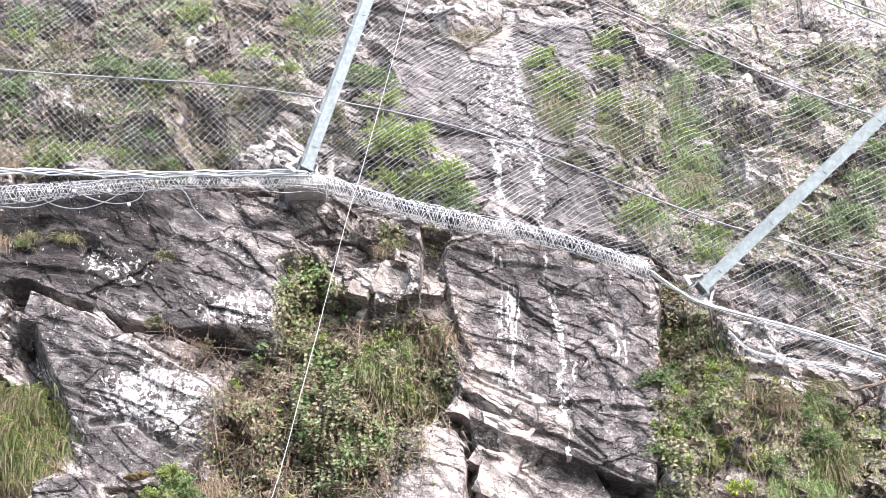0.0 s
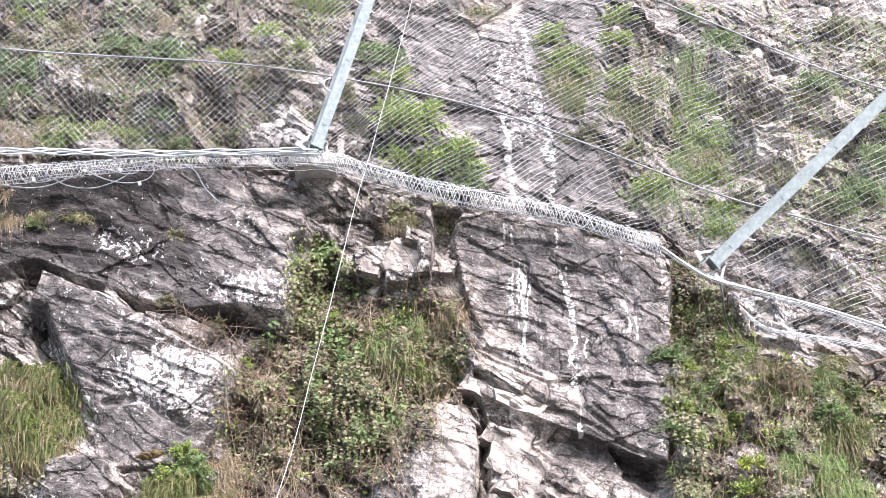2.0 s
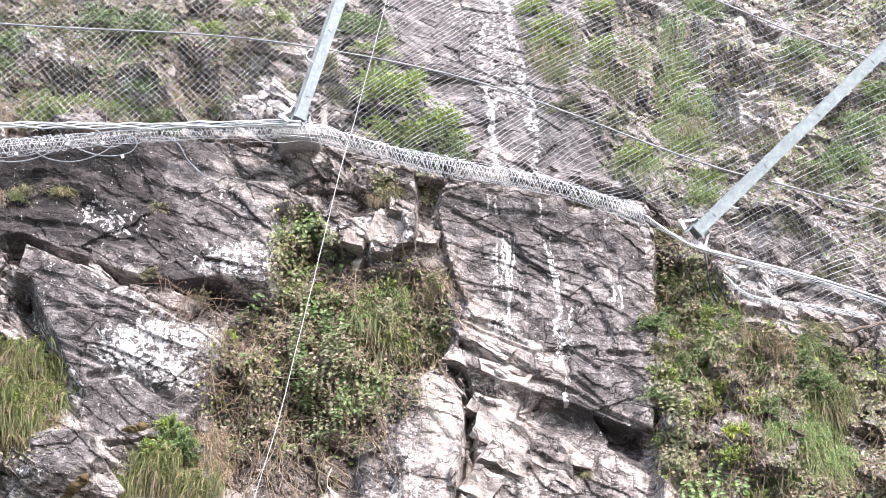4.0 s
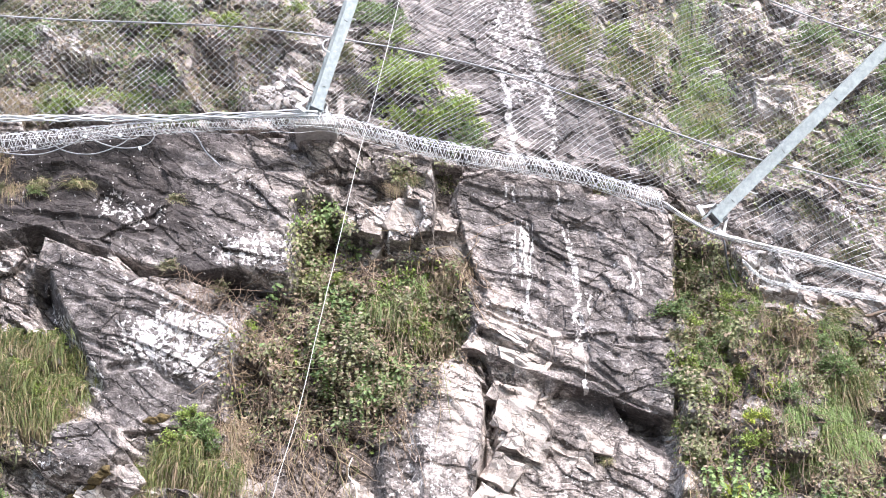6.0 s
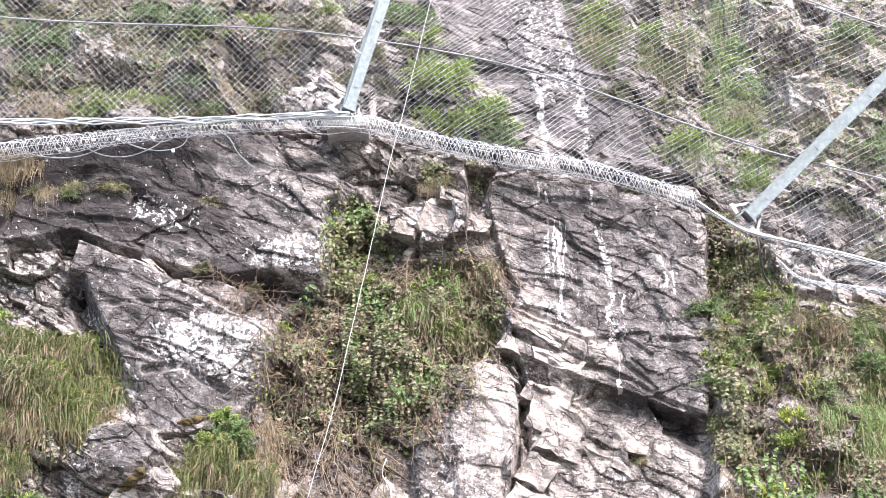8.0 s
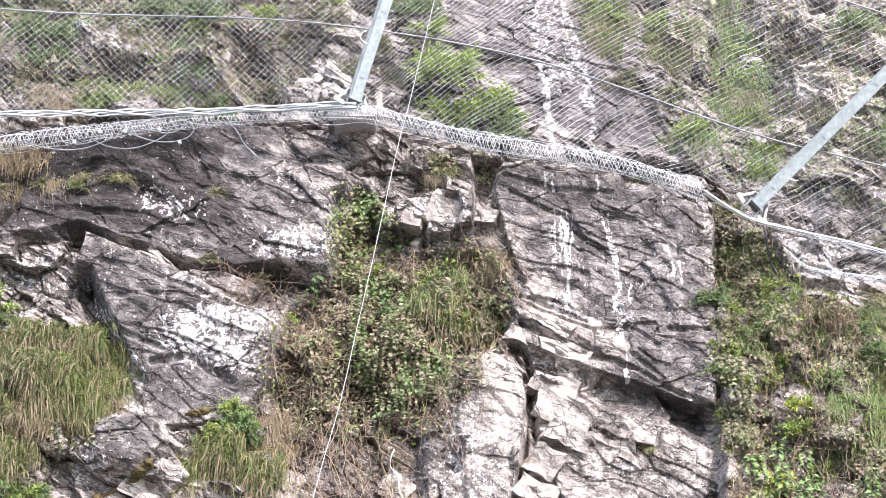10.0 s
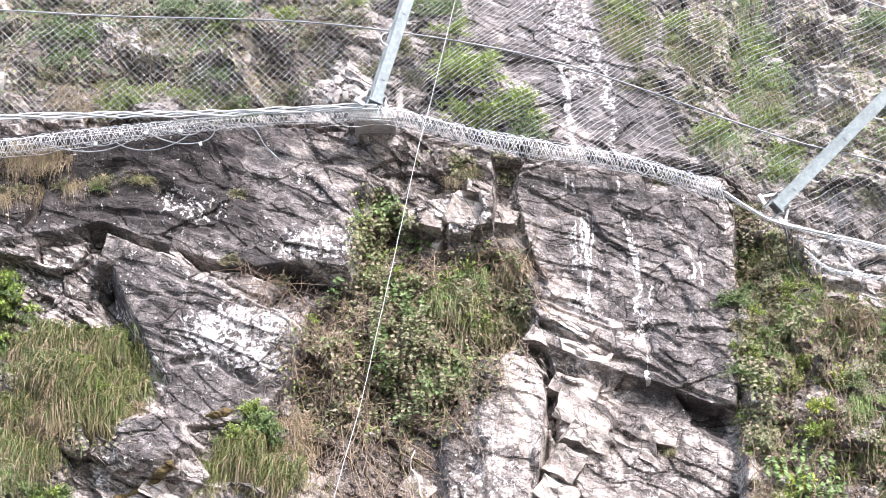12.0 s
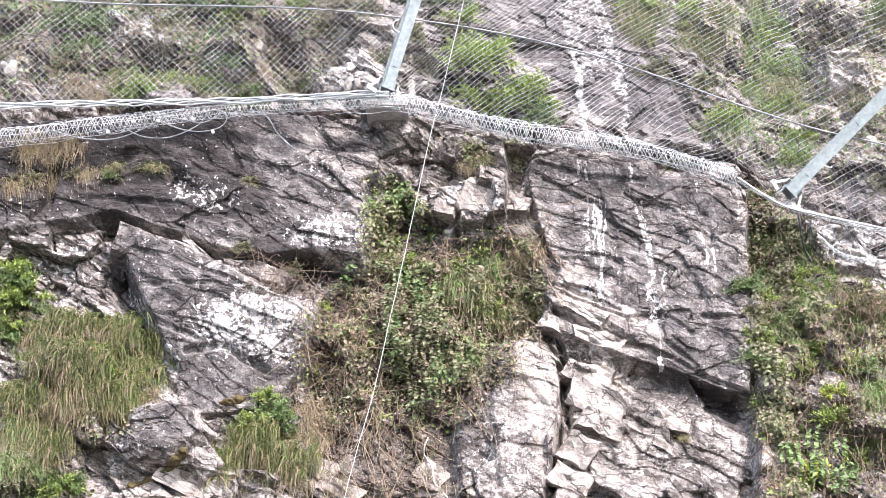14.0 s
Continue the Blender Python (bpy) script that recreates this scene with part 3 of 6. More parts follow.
STREAKS.append(([(2.91, 13.76), (2.92, 13.06)], 0.05, 0.85))
STREAKS.append(([(3.05, 15.02), (3.06, 14.56)], 0.04, 0.85))
STREAKS.append(([(4.51, 16.65), (4.49, 16.11)], 0.04, 0.85))
STREAKS.append(([(-0.68, 16.66), (-0.7, 15.94)], 0.07, 0.85))
STREAKS.append(([(1.51, 22.69), (1.57, 21.51)], 0.1, 0.5))
STREAKS.append(([(2.11, 22.72), (2.15, 21.7), (2.32, 20.57), (2.45, 19.48)], 0.12, 0.5))
STREAKS.append(([(2.39, 20.25), (2.56, 19.48), (2.57, 18.43)], 0.12, 0.5))
STREAKS.append(([(1.69, 20.54), (1.74, 19.45), (1.75, 18.32)], 0.1, 0.5))
STREAKS.append(([(1.61, 19.91), (1.69, 18.69)], 0.07, 0.5))
FRESH = []
FRESH.append(([(4.09, 27.88), (13.13, 29.4), (11.0, 17.08), (4.45, 18.4)], 0.8, 0.36))
FRESH.append(([(-4.38, 23.35), (-1.96, 23.4), (-1.97, 19.34), (-3.81, 19.54)], 0.6, 0.5))
FRESH.append(([(-4.25, 18.15), (-1.49, 18.77), (-1.54, 17.57), (-2.16, 16.93), (-2.37, 15.74), (-3.11, 15.64), (-3.52, 16.94)], 0.4, 0.40))
FRESH.append(([(0.77, 15.95), (1.61, 15.36), (2.87, 14.32), (3.79, 12.75), (1.84, 13.33), (0.81, 13.92)], 0.4, 0.42))
FRESH.append(([(-3.27, 17.86), (-1.49, 18.77), (-1.4, 16.98), (-2.28, 17.49)], 0.4, 0.42))
FRESH.append(([(1.21, 13.33), (2.34, 13.04), (2.28, 11.68), (1.15, 11.21), (0.74, 10.64), (1.0, 12.16)], 0.2, 0.75))
FRESH.append(([(0.07, 13.93), (0.81, 14.13), (1.07, 12.46), (0.74, 10.64), (0.45, 11.79)], 0.3, 0.7))
FRESH.append(([(0.78, 15.56), (2.24, 14.4), (2.45, 13.19), (1.01, 13.84)], 0.4, 0.6))
FRESH.append(([(-1.42, 17.27), (0.32, 17.33), (0.18, 16.1), (-1.38, 16.32)], 0.2, 0.5))
FRESH.append(([(-0.06, 25.52), (2.74, 25.7), (1.95, 23.61), (1.09, 22.7), (0.34, 23.74)], 0.4, 0.6))
FRESH.append(([(-6.51, 11.09), (-5.17, 11.14), (-4.87, 10.56), (-6.44, 10.33)], 0.2, 0.8))
FRESH.append(([(-3.87, 11.54), (-1.89, 12.08), (-0.55, 10.66), (-3.81, 10.42)], 0.5, 0.5))
FRESH.append(([(0.75, 11.78), (2.28, 11.68), (4.15, 11.49), (4.11, 10.48), (0.73, 10.44)], 0.5, 0.40))
FRESH.append(([(6.07, 21.9), (9.19, 21.42), (8.77, 19.31), (6.56, 18.99)], 0.5, 0.55))
FRESH.append(([(5.78, 16.15), (9.24, 15.78), (9.03, 14.64), (6.05, 14.64)], 0.5, 0.5))
FRESH.append(([(-4.82, 22.06), (-2.43, 23.02), (-2.18, 19.2), (-3.81, 19.67)], 0.5, 0.48))
FRESH.append(([(0.2, 17.66), (1.07, 16.3), (0.78, 15.56), (0.13, 15.99)], 0.3, 0.45))
FRESH.append(([(5.41, 15.82), (6.17, 15.42), (7.15, 13.01), (6.67, 12.39), (6.03, 13.88)], 0.4, 0.5))
SOIL_AND_SHADE = []
# soil of the hollow, made stronger to paint the shade between its leaves
SOIL_AND_SHADE.append((HOLLOW, 0.3, 0.58))
SOIL_AND_SHADE.append(([(4.93, 17.18), (5.84, 16.52), (9.03, 14.64), (9.88, 11.31), (4.49, 10.65)], 0.4, 0.3))
SOIL_AND_SHADE.append(([(-13.79, 28.15), (-2.47, 28.17), (-2.17, 22.45), (-3.6, 19.64), (-11.62, 19.07)], 0.6, 0.52))
SOIL_AND_SHADE.append(([(4.19, 29.27), (14.97, 31.01), (12.17, 17.15), (4.34, 18.08)], 0.8, 0.4))
SOIL_AND_SHADE.append(([(-1.34, 18.11), (0.3, 17.75), (0.32, 17.26), (-1.21, 17.45)], 0.2, 0.4))
SOIL_AND_SHADE.append(([(-12.8, 17.73), (-8.82, 17.57), (-8.77, 16.91), (-12.71, 16.0)], 0.2, 0.4))
SOIL_AND_SHADE.append(([(-12.47, 14.94), (-8.28, 14.24), (-6.4, 11.77), (-7.7, 9.45), (-11.76, 9.53)], 0.3, 0.36))
WEATHERED_SHADED = []
WEATHERED_SHADED.append(([(-11.05, 17.84), (-4.37, 18.3), (-4.35, 16.88), (-5.85, 16.97), (-7.13, 17.32), (-10.91, 16.91)], 0.4, 0.95))
WEATHERED_SHADED.append((BROW, 0.3, 0.72))
WEATHERED_SHADED.append(([(-9.94, 18.6), (-4.95, 18.38), (-4.34, 17.25), (-3.85, 16.04), (-5.11, 15.86), (-7.25, 16.05), (-9.48, 16.06)], 0.4, 1.0))
WEATHERED_SHADED.append((SLAB, 0.3, 0.60))
WEATHERED_SHADED.append((SQUARE, 0.3, 0.54))
WEATHERED_SHADED.append((SMOOTH, 0.4, 0.55))
# the cleft beside the slab, its shade painted in as dark rock
WEATHERED_SHADED.append((CLEFT, 0.2, 0.6))
WEATHERED_SHADED.append((KNOB, 0.2, 0.62))
WEATHERED_SHADED.append((LOWER_FACE, 0.3, 0.45))
WEATHERED_SHADED.append((LOWER_RIGHT, 0.4, 0.36))
WEATHERED_SHADED.append(([(-5.89, 17.59), (-4.69, 18.17), (-4.45, 16.76), (-5.64, 16.97)], 0.3, 0.5))
WEATHERED_SHADED.append(([(3.5, 15.0), (4.55, 14.94), (4.46, 12.55), (3.69, 12.77)], 0.3, 0.4))
WEATHERED_SHADED.append(([(-0.87, 13.47), (-0.03, 13.13), (0.55, 11.41), (0.14, 10.33), (-0.86, 10.54)], 0.4, 0.35))
WEATHERED_SHADED.append(([(2.97, 11.64), (4.48, 11.63), (4.42, 10.51), (2.9, 10.43)], 0.4, 0.45))
WEATHERED_SHADED.append(([(-9.13, 17.65), (-7.84, 17.76), (-7.43, 16.9), (-8.31, 16.05), (-8.95, 16.05)], 0.3, 0.9))
WEATHERED_SHADED.append(([(-6.04, 18.69), (-4.85, 18.45), (-4.88, 17.25), (-5.16, 16.64), (-5.75, 17.38)], 0.2, 0.98))
# shade under the brow, in the cleft and in the undercut, painted dark brown
WEATHERED_SHADED.append(([(-4.7, 16.04), (-2.77, 15.21), (-2.55, 14.86), (-3.7, 14.98), (-4.77, 15.44)], 0.2, 0.9))
WEATHERED_SHADED.append(([(-7.3, 15.45), (-6.75, 15.22), (-6.3, 13.61), (-6.46, 13.05), (-6.99, 14.41)], 0.15, 0.9))
WEATHERED_SHADED.append(([(2.63, 13.53), (4.38, 12.6), (4.34, 11.89), (3.71, 12.32), (2.61, 12.97)], 0.12, 0.85))
PALE.append(([(-5.63, 14.29), (-3.79, 14.74), (-3.45, 14.05), (-3.91, 13.04), (-4.96, 13.49), (-5.58, 13.6)], 0.2, 0.60))
PALE.append(([(-4.32, 14.98), (-3.47, 14.51), (-3.53, 13.6), (-4.19, 14.4)], 0.2, 0.48))
PALE.append(([(-6.36, 13.61), (-5.84, 13.61), (-5.79, 12.94), (-6.25, 12.94)], 0.12, 0.62))
PALE.append(([(-7.07, 15.22), (-6.59, 14.52), (-6.0, 13.61), (-6.19, 13.5), (-6.9, 14.52)], 0.1, 0.50))
PALE.append(([(-3.86, 16.16), (-2.58, 15.92), (-2.56, 15.21), (-3.19, 15.33)], 0.2, 0.52))
PALE.append(([(-1.54, 16.65), (0.12, 16.91), (0.12, 16.31), (-0.68, 16.06)], 0.15, 0.50))
PALE.append(([(-6.31, 16.9), (-5.17, 16.76), (-5.14, 16.28), (-6.11, 16.41)], 0.15, 0.44))
PALE.append(([(-8.09, 21.79), (-6.43, 21.69), (-6.43, 20.63), (-7.88, 20.72)], 0.3, 0.55))
PALE.append(([(-3.57, 20.03), (-2.36, 19.64), (-2.39, 19.18), (-3.52, 19.26)], 0.2, 0.50))
PALE.append(([(6.43, 20.91), (7.76, 21.01), (7.73, 19.89), (6.56, 19.96)], 0.3, 0.45))
PALE.append(([(5.71, 16.51), (6.68, 16.28), (7.13, 15.2), (6.16, 15.29)], 0.2, 0.58))
FRESH.append(([(-5.78, 20.53), (-4.98, 20.58), (-4.74, 19.79), (-5.71, 19.82)], 0.2, 0.53))
# shade inside four recesses of the slope, painted with the soil colour
SOIL_AND_SHADE.append(([(-4.82, 21.47), (-4.11, 21.3), (-3.75, 19.41), (-4.31, 19.41), (-4.87, 20.66)], 0.3, 0.75))
SOIL_AND_SHADE.append(([(5.27, 21.97), (5.58, 22.01), (5.37, 20.51), (5.12, 20.79)], 0.2, 0.7))
SOIL_AND_SHADE.append(([(6.39, 21.65), (7.55, 22.16), (7.56, 21.33), (6.56, 21.0)], 0.3, 0.65))
SOIL_AND_SHADE.append(([(-7.31, 20.72), (-6.59, 20.55), (-6.62, 19.84), (-7.22, 20.08)], 0.3, 0.65))


# ---- meshes ----
def raw_mesh(name, verts, faces, material, smooth=False):
    """A mesh from arrays of points and of triangles or quads."""
    verts, faces = np.asarray(verts, np.float32), np.asarray(faces, np.int32)
    me = bpy.data.meshes.new(name)
    n, k = faces.shape
    me.vertices.add(len(verts))
    me.vertices.foreach_set("co", verts.ravel())
    me.loops.add(n * k)
    me.loops.foreach_set("vertex_index", faces.ravel())
    me.polygons.add(n)
    me.polygons.foreach_set("loop_start", np.arange(n, dtype=np.int32) * k)
    me.polygons.foreach_set("use_smooth", np.full(n, smooth))
    me.update(calc_edges=True)
    me.materials.append(material)
    return me


def held(name, me, parent, label=""):
    """A mesh as a part of a thing."""
    ob = new(name, me)
    ob.parent = parent
    return tagged(ob, label)


def part(name, bm, material, parent, label=""):
    me = bpy.data.meshes.new(name)
    bm.to_mesh(me)
    bm.free()
    me.materials.append(material)
    return held(name, me, parent, label)


def tubes(lines, radius, sides=4):
    """Round wires along lines of points: points and quads."""
    verts, faces, base = [], [], 0
    for pts in lines:
        p = np.asarray(pts, float)
        if len(p) < 2:
            continue
        d = np.gradient(p, axis=0)
        d /= np.linalg.norm(d, axis=1)[:, None] + 1e-9
        ref = np.array([0.31, 0.9, 0.3])
        a = np.cross(d, ref)
        a /= np.linalg.norm(a, axis=1)[:, None] + 1e-9
        b = np.cross(d, a)
        th = np.arange(sides) / sides * 2 * math.pi
        ring = p[:, None] + radius * (np.cos(th)[None, :, None] * a[:, None] + np.sin(th)[None, :, None] * b[:, None])
        verts.append(ring.reshape(-1, 3))
        i, j = np.meshgrid(np.arange(len(p) - 1), np.arange(sides), indexing="ij")
        k = (j + 1) % sides
        faces.append(np.stack([base + i * sides + j, base + i * sides + k, base + (i + 1) * sides + k, base + (i + 1) * sides + j], -1).reshape(-1, 4))
        base += len(p) * sides
    return np.concatenate(verts), np.concatenate(faces)


def wire(name, lines, radius, material, parent=None, label="", sides=4):
    me = raw_mesh(name, *tubes(lines, radius, sides), material, True)
    return held(name, me, parent, label) if parent else new(name, me)


def unit(v):
    return v / (np.linalg.norm(v, axis=-1, keepdims=True) + 1e-9)


def leaves(pos, way, flat, length, width):
    """Folded leaves: each two triangles that meet along its middle vein."""
    way = unit(way)
    side = unit(np.cross(way, flat))
    lift = np.cross(side, way)
    length, width = np.broadcast_to(length, len(pos))[:, None], np.broadcast_to(width, len(pos))[:, None]
    mid = pos + way * length * 0.45
    v = np.stack([pos, mid + side * width * 0.5 + lift * width * 0.18, pos + way * length, mid - side * width * 0.5 + lift * width * 0.18], 1).reshape(-1, 3)
    i = np.arange(len(pos))[:, None] * 4
    return v, np.concatenate([i + [0, 1, 2], i + [0, 2, 3]])


def blades(pos, way, length, width, droop, rng, parts=5):
    """Grass: narrow strips that start along way and bend down."""
    n = len(pos)
    way = unit(way)
    side = unit(np.cross(way, rng.normal(size=(n, 3))))
    t = np.linspace(0, 1, parts)
    length, droop = np.broadcast_to(length, n), np.broadcast_to(droop, n)
    line = pos[:, None] + way[:, None] * (t[None, :, None] * length[:, None, None]) * (1 - 0.35 * droop[:, None, None] * t[None, :, None])
    line[:, :, 2] -= (t[None]**2) * (length * droop)[:, None]
    w = width * (1 - t**2)[None, :, None] * 0.5 + 0.001
    v = np.stack([line - side[:, None] * w, line + side[:, None] * w], 2).reshape(-1, 3)
    i, j = np.meshgrid(np.arange(n) * parts * 2, np.arange(parts - 1) * 2, indexing="ij")
    b = (i + j).reshape(-1, 1)
    return v, b + np.array([[0, 1, 3, 2]])


def surface(x, z, out=0.0):
    """The point of the cliff at x, z, out metres before it."""
    y = cliff_y(np.array([float(x)]), np.array([float(z)]))[0]
    return Vector((x, y - out, z))


# ---- the cliff and the ground ----
def build_cliff():
    xs = np.concatenate([np.linspace(-60, -11, 50)[:-1], np.arange(-11, 11.6, 0.025), np.linspace(11.6, 60, 50)[1:]])
    zs = np.concatenate([np.linspace(-0.5, 9.2, 20)[:-1], np.arange(9.2, 25.5, 0.025), np.linspace(25.5, 48, 20)[1:]])
    x, z = np.meshgrid(xs, zs)
    y = cliff_y(x, z)
    h, w = x.shape
    i, j = np.meshgrid(np.arange(h - 1), np.arange(w - 1), indexing="ij")
    k = (i * w + j).ravel()
    me = raw_mesh("cliff", np.stack([x, y, z], -1).reshape(-1, 3), np.stack([k, k + 1, k + w + 1, k + w], -1), ROCK)
    wx, wz = x + 0.08 * waves(x, z, 0.5, 4, 13), z + 0.08 * waves(x, z, 0.5, 4, 14)

    def put(key, rings, lines=(), ground=0.0):
        value = np.full(x.shape, ground)
        for ring, soft, much in rings:
            value = np.maximum(value, much * within(wx, wz, ring, soft * 2))
        for line, wide, much in lines:
            value = np.maximum(value, much * along(x + 0.04 * waves(x * 2, z, 0.3, 4, 15), z, line, wide * 0.68) * (0.95 + 0.3 * waves(x * 3, z, 0.4, 3, 16)))
        me.attributes.new(key, "FLOAT", "POINT").data.foreach_set("value", value.ravel().astype(np.float32))

    put("pale", PALE, STREAKS, 0.12)
    put("fresh", FRESH)
    put("soil_and_shade", SOIL_AND_SHADE)
    put("weathered_shaded", WEATHERED_SHADED)
    return tagged(new("cliff", me), "weathered grey layered rock cliff with white lichen patches and lime streaks", "cliff", kind="structure")


cliff = build_cliff()

bm = bmesh.new()
bmesh.ops.create_grid(bm, x_segments=8, y_segments=8, size=900)
me = bpy.data.meshes.new("ground")
bm.to_mesh(me)
bm.free()
me.materials.append(ASPHALT)
tagged(new("ground", me), "dark grey asphalt ground at the foot of the cliff", "ground", kind="structure")


# ---- the rockfall net ----
def net_point(x, z, out=0.0):
    return (x, float(net_y(np.array([x]), np.array([z]))[0]) - out, z)


def smooth_line(points, n=12):
    """A rounded line through points in the plan of the cliff (x, z)."""
    p = np.array(points, float)
    p = np.vstack([2 * p[0] - p[1], p, 2 * p[-1] - p[-2]])
    res = []
    for a, b, c, d in zip(p, p[1:], p[2:], p[3:]):
        for t in np.arange(n) / n:
            res.append(0.5 * (2 * b + (c - a) * t + (2 * a - 5 * b + 4 * c - d) * t * t + (3 * b - a - 3 * c + d) * t**3))
    res.append(p[-2])
    return np.array(res)


def rope_on_net(points, out=0.05):
    q = smooth_line(points)
    return np.stack([q[:, 0], net_y(q[:, 0], q[:, 1]) - out, q[:, 1]], -1)


POST_L, POST_R = (-2.09, 18.62), (5.41, 16.40)
TOP = 7.0


def slant_one(x):
    return np.radians(42 - 15 * steps(x, -2.0, 3.0))


def slant_two(x):
    return np.radians(-44 - 14 * steps(x, -2.0, 3.0))


def net_wires(slant, gap, seed, wave):
    """Wires of one direction over the whole net, from the fold at the foot to the top rope."""
    xs = np.arange(-13.0, 12.6, 0.11)
    run = np.concatenate([[0], np.cumsum(np.tan(slant(xs[1:])) * np.diff(xs))])
    lo, hi = edge_z(xs) + 0.10 - 1.0 * steps(xs, POST_R[0], POST_R[0] + 2.0), edge_z(xs) + TOP
    lines = []
    c, end = (lo - run).min(), (hi - run).max()
    rng = np.random.default_rng(seed)
    while c < end:
        z = run + c + wave * waves(xs, xs * 0.6 + c, 1.5, 4, 40)
        idx = np.nonzero((z > lo) & (z < hi))[0]
        for some in np.split(idx, np.nonzero(np.diff(idx) > 1)[0] + 1):
            px, pz = xs[some], z[some]
            lines.append(np.stack([px, net_y(px, pz) - 0.05 * waves(px, pz, 0.9, 2, 41), pz], -1))
        c += gap / math.cos(math.radians(36)) * rng.uniform(0.75, 1.25)
    return lines


def between(lines, x0, x1):
    cut = [l[(l[:, 0] >= x0 - 0.06) & (l[:, 0] < x1 + 0.06)] for l in lines]
    return [l for l in cut if len(l) > 1]


net = tagged(new("rockfall_net"), "galvanised wire rockfall net hung between steel posts before the slope", "safety net")
close, wide_mesh = (net_wires(slant_one, 0.082, 5, 0.12), net_wires(slant_two, 0.15, 6, 0.16)), (net_wires(slant_one, 0.108, 7, 0.09), net_wires(slant_two, 0.118, 8, 0.09))
for x0, x1, (one_way, other_way), thin, cross in ((-13.0, POST_L[0], wide_mesh, 0.0036, MESH_WIRE), (POST_L[0], POST_R[0], close, 0.0028, DULL_WIRE), (POST_R[0], 12.5, wide_mesh, 0.0032, DULL_WIRE)):
    panel = wire("net_panel", between(one_way, x0, x1), 0.0037 if x1 < 0 else 0.0046, MESH_WIRE, net, "", 3)
    wire("cross_layer", between(other_way, x0, x1), thin, cross, panel, "", 3)
for line in ([(-10.26, 20.60), (-8.09, 20.53), (-4.83, 20.46), (-1.51, 20.03), (1.78, 19.37), (5.42, 17.82), (7.12, 17.34), (8.91, 16.93), (10.81, 16.49)],
             [(2.64, 22.91), (3.53, 22.35), (5.05, 21.50), (7.22, 20.53), (9.06, 19.94), (10.98, 19.19)], [(7.07, 22.74), (9.16, 21.90), (11.10, 21.07)]):
    wire("support_cable", [rope_on_net(line)], 0.016, DULL_WIRE, net, "dull grey twisted steel cable", 6)
edge_line = [(x, edge_z(x) + TOP) for x in np.arange(-13, 12.6, 1.0)]
wire("top_cable", [rope_on_net(edge_line)], 0.02, DULL_WIRE, net, "", 6)


def fold(name, line, thick, gap, radius, seed, parent):
    """Slack net rolled into a long bundle: slanting wires wound both ways round a flattened roll."""
    q = rope_on_net(line, 0.12)
    s = np.concatenate([[0], np.cumsum(np.linalg.norm(np.diff(q, axis=0), axis=1))])
    rng = np.random.default_rng(seed)
    at = lambda v: np.stack([np.interp(v, s, q[:, i]) for i in range(3)], -1)
    lines = []
    for turn in (1, -1):
        for s0 in np.arange(0, s[-1], gap):
            u = np.linspace(0, 1, 10)
            v = s0 + gap * 0.25 * rng.normal() + turn * (u - 0.5) * rng.uniform(0.16, 0.34) + 0.008 * rng.normal(size=10)
            th = (u * 1.1 - 0.05) * math.pi
            r = np.interp(v, [0, s[-1]], thick) * rng.uniform(0.8, 1.12) * (1 + 0.22 * waves(v, v * 0, 0.8, 2, seed))
            p = at(np.clip(v, 0, s[-1]))
            p = p + np.stack([0 * u, -np.abs(np.sin(th)) * r * 0.8, np.cos(th) * r], -1)
            lines.append(p[(v > 0) & (v < s[-1])])
    for k in range(5):
        u = np.linspace(0, s[-1], int(s[-1] / 0.12))
        th = k * math.pi / 4
        r = np.interp(u, [0, s[-1]], thick) * (0.92 + 0.35 * waves(u, u * 0 + k, 0.9, 3, seed))
        lines.append(at(u) + np.stack([0 * u, -abs(math.sin(th)) * r * 0.6, math.cos(th) * r], -1))
    return wire(name, [l for l in lines if len(l) > 2], radius, WIRE, parent, "white galvanised net bunched into a roll", 4)


fold("net_fold", [(-3.16, 18.32), (-2.03, 18.35), (-1.22, 18.16), (0.29, 17.79), (2.45, 17.43), (3.72, 17.00), (4.46, 16.69)], (0.20, 0.17), 0.06, 0.0052, 3, net)
fold("net_fold", [(-10.45, 17.55), (-8.89, 17.75), (-7.86, 17.92), (-6.60, 18.12), (-5.11, 18.31), (-3.16, 18.34)], (0.19, 0.13), 0.062, 0.0046, 4, net)
fold("net_fold", [(4.46, 16.69), (4.98, 16.32), (5.59, 16.01), (7.06, 15.60), (8.82, 15.09), (10.69, 14.48)], (0.05, 0.04), 0.28, 0.0055, 6, net)
for dz in (0, 0.035, 0.07, 0.10):
    wire("border_cable", [rope_on_net([(-10.52, 18.16), (-7.89, 18.31), (-6.30, 18.38), (-4.36, 18.39), (-2.04, 18.40)], 0.25 + 0.4 * dz) + np.array([(0, 0.02 * math.sin(k * 1.7 + dz * 90), dz * 0.8 + 0.012 * math.sin(k * 0.9 + dz * 50)) for k in range(49)])], 0.017, WIRE, net, "bright steel cable along the foot of the net", 6)
wire("border_cable", [rope_on_net([(4.46, 16.69), (5.23, 16.12), (6.01, 15.87), (7.27, 15.58), (8.83, 15.14), (10.69, 14.53)], 0.2)], 0.02, WIRE, net, "bright steel cable along the foot of the net", 6)


def loose_cable(line, radius, material, label):
    q = smooth_line(line)
    pts = [tuple(surface(x, z, 0.22)) for x, z in q]
    p = np.array(pts)
    k = np.ones(7) / 7
    p[:, 1] = np.convolve(np.pad(p[:, 1], 3, mode="edge"), k, "valid")
    return tagged(wire("slack_cable", [p], radius, material, sides=6), label, "cable")


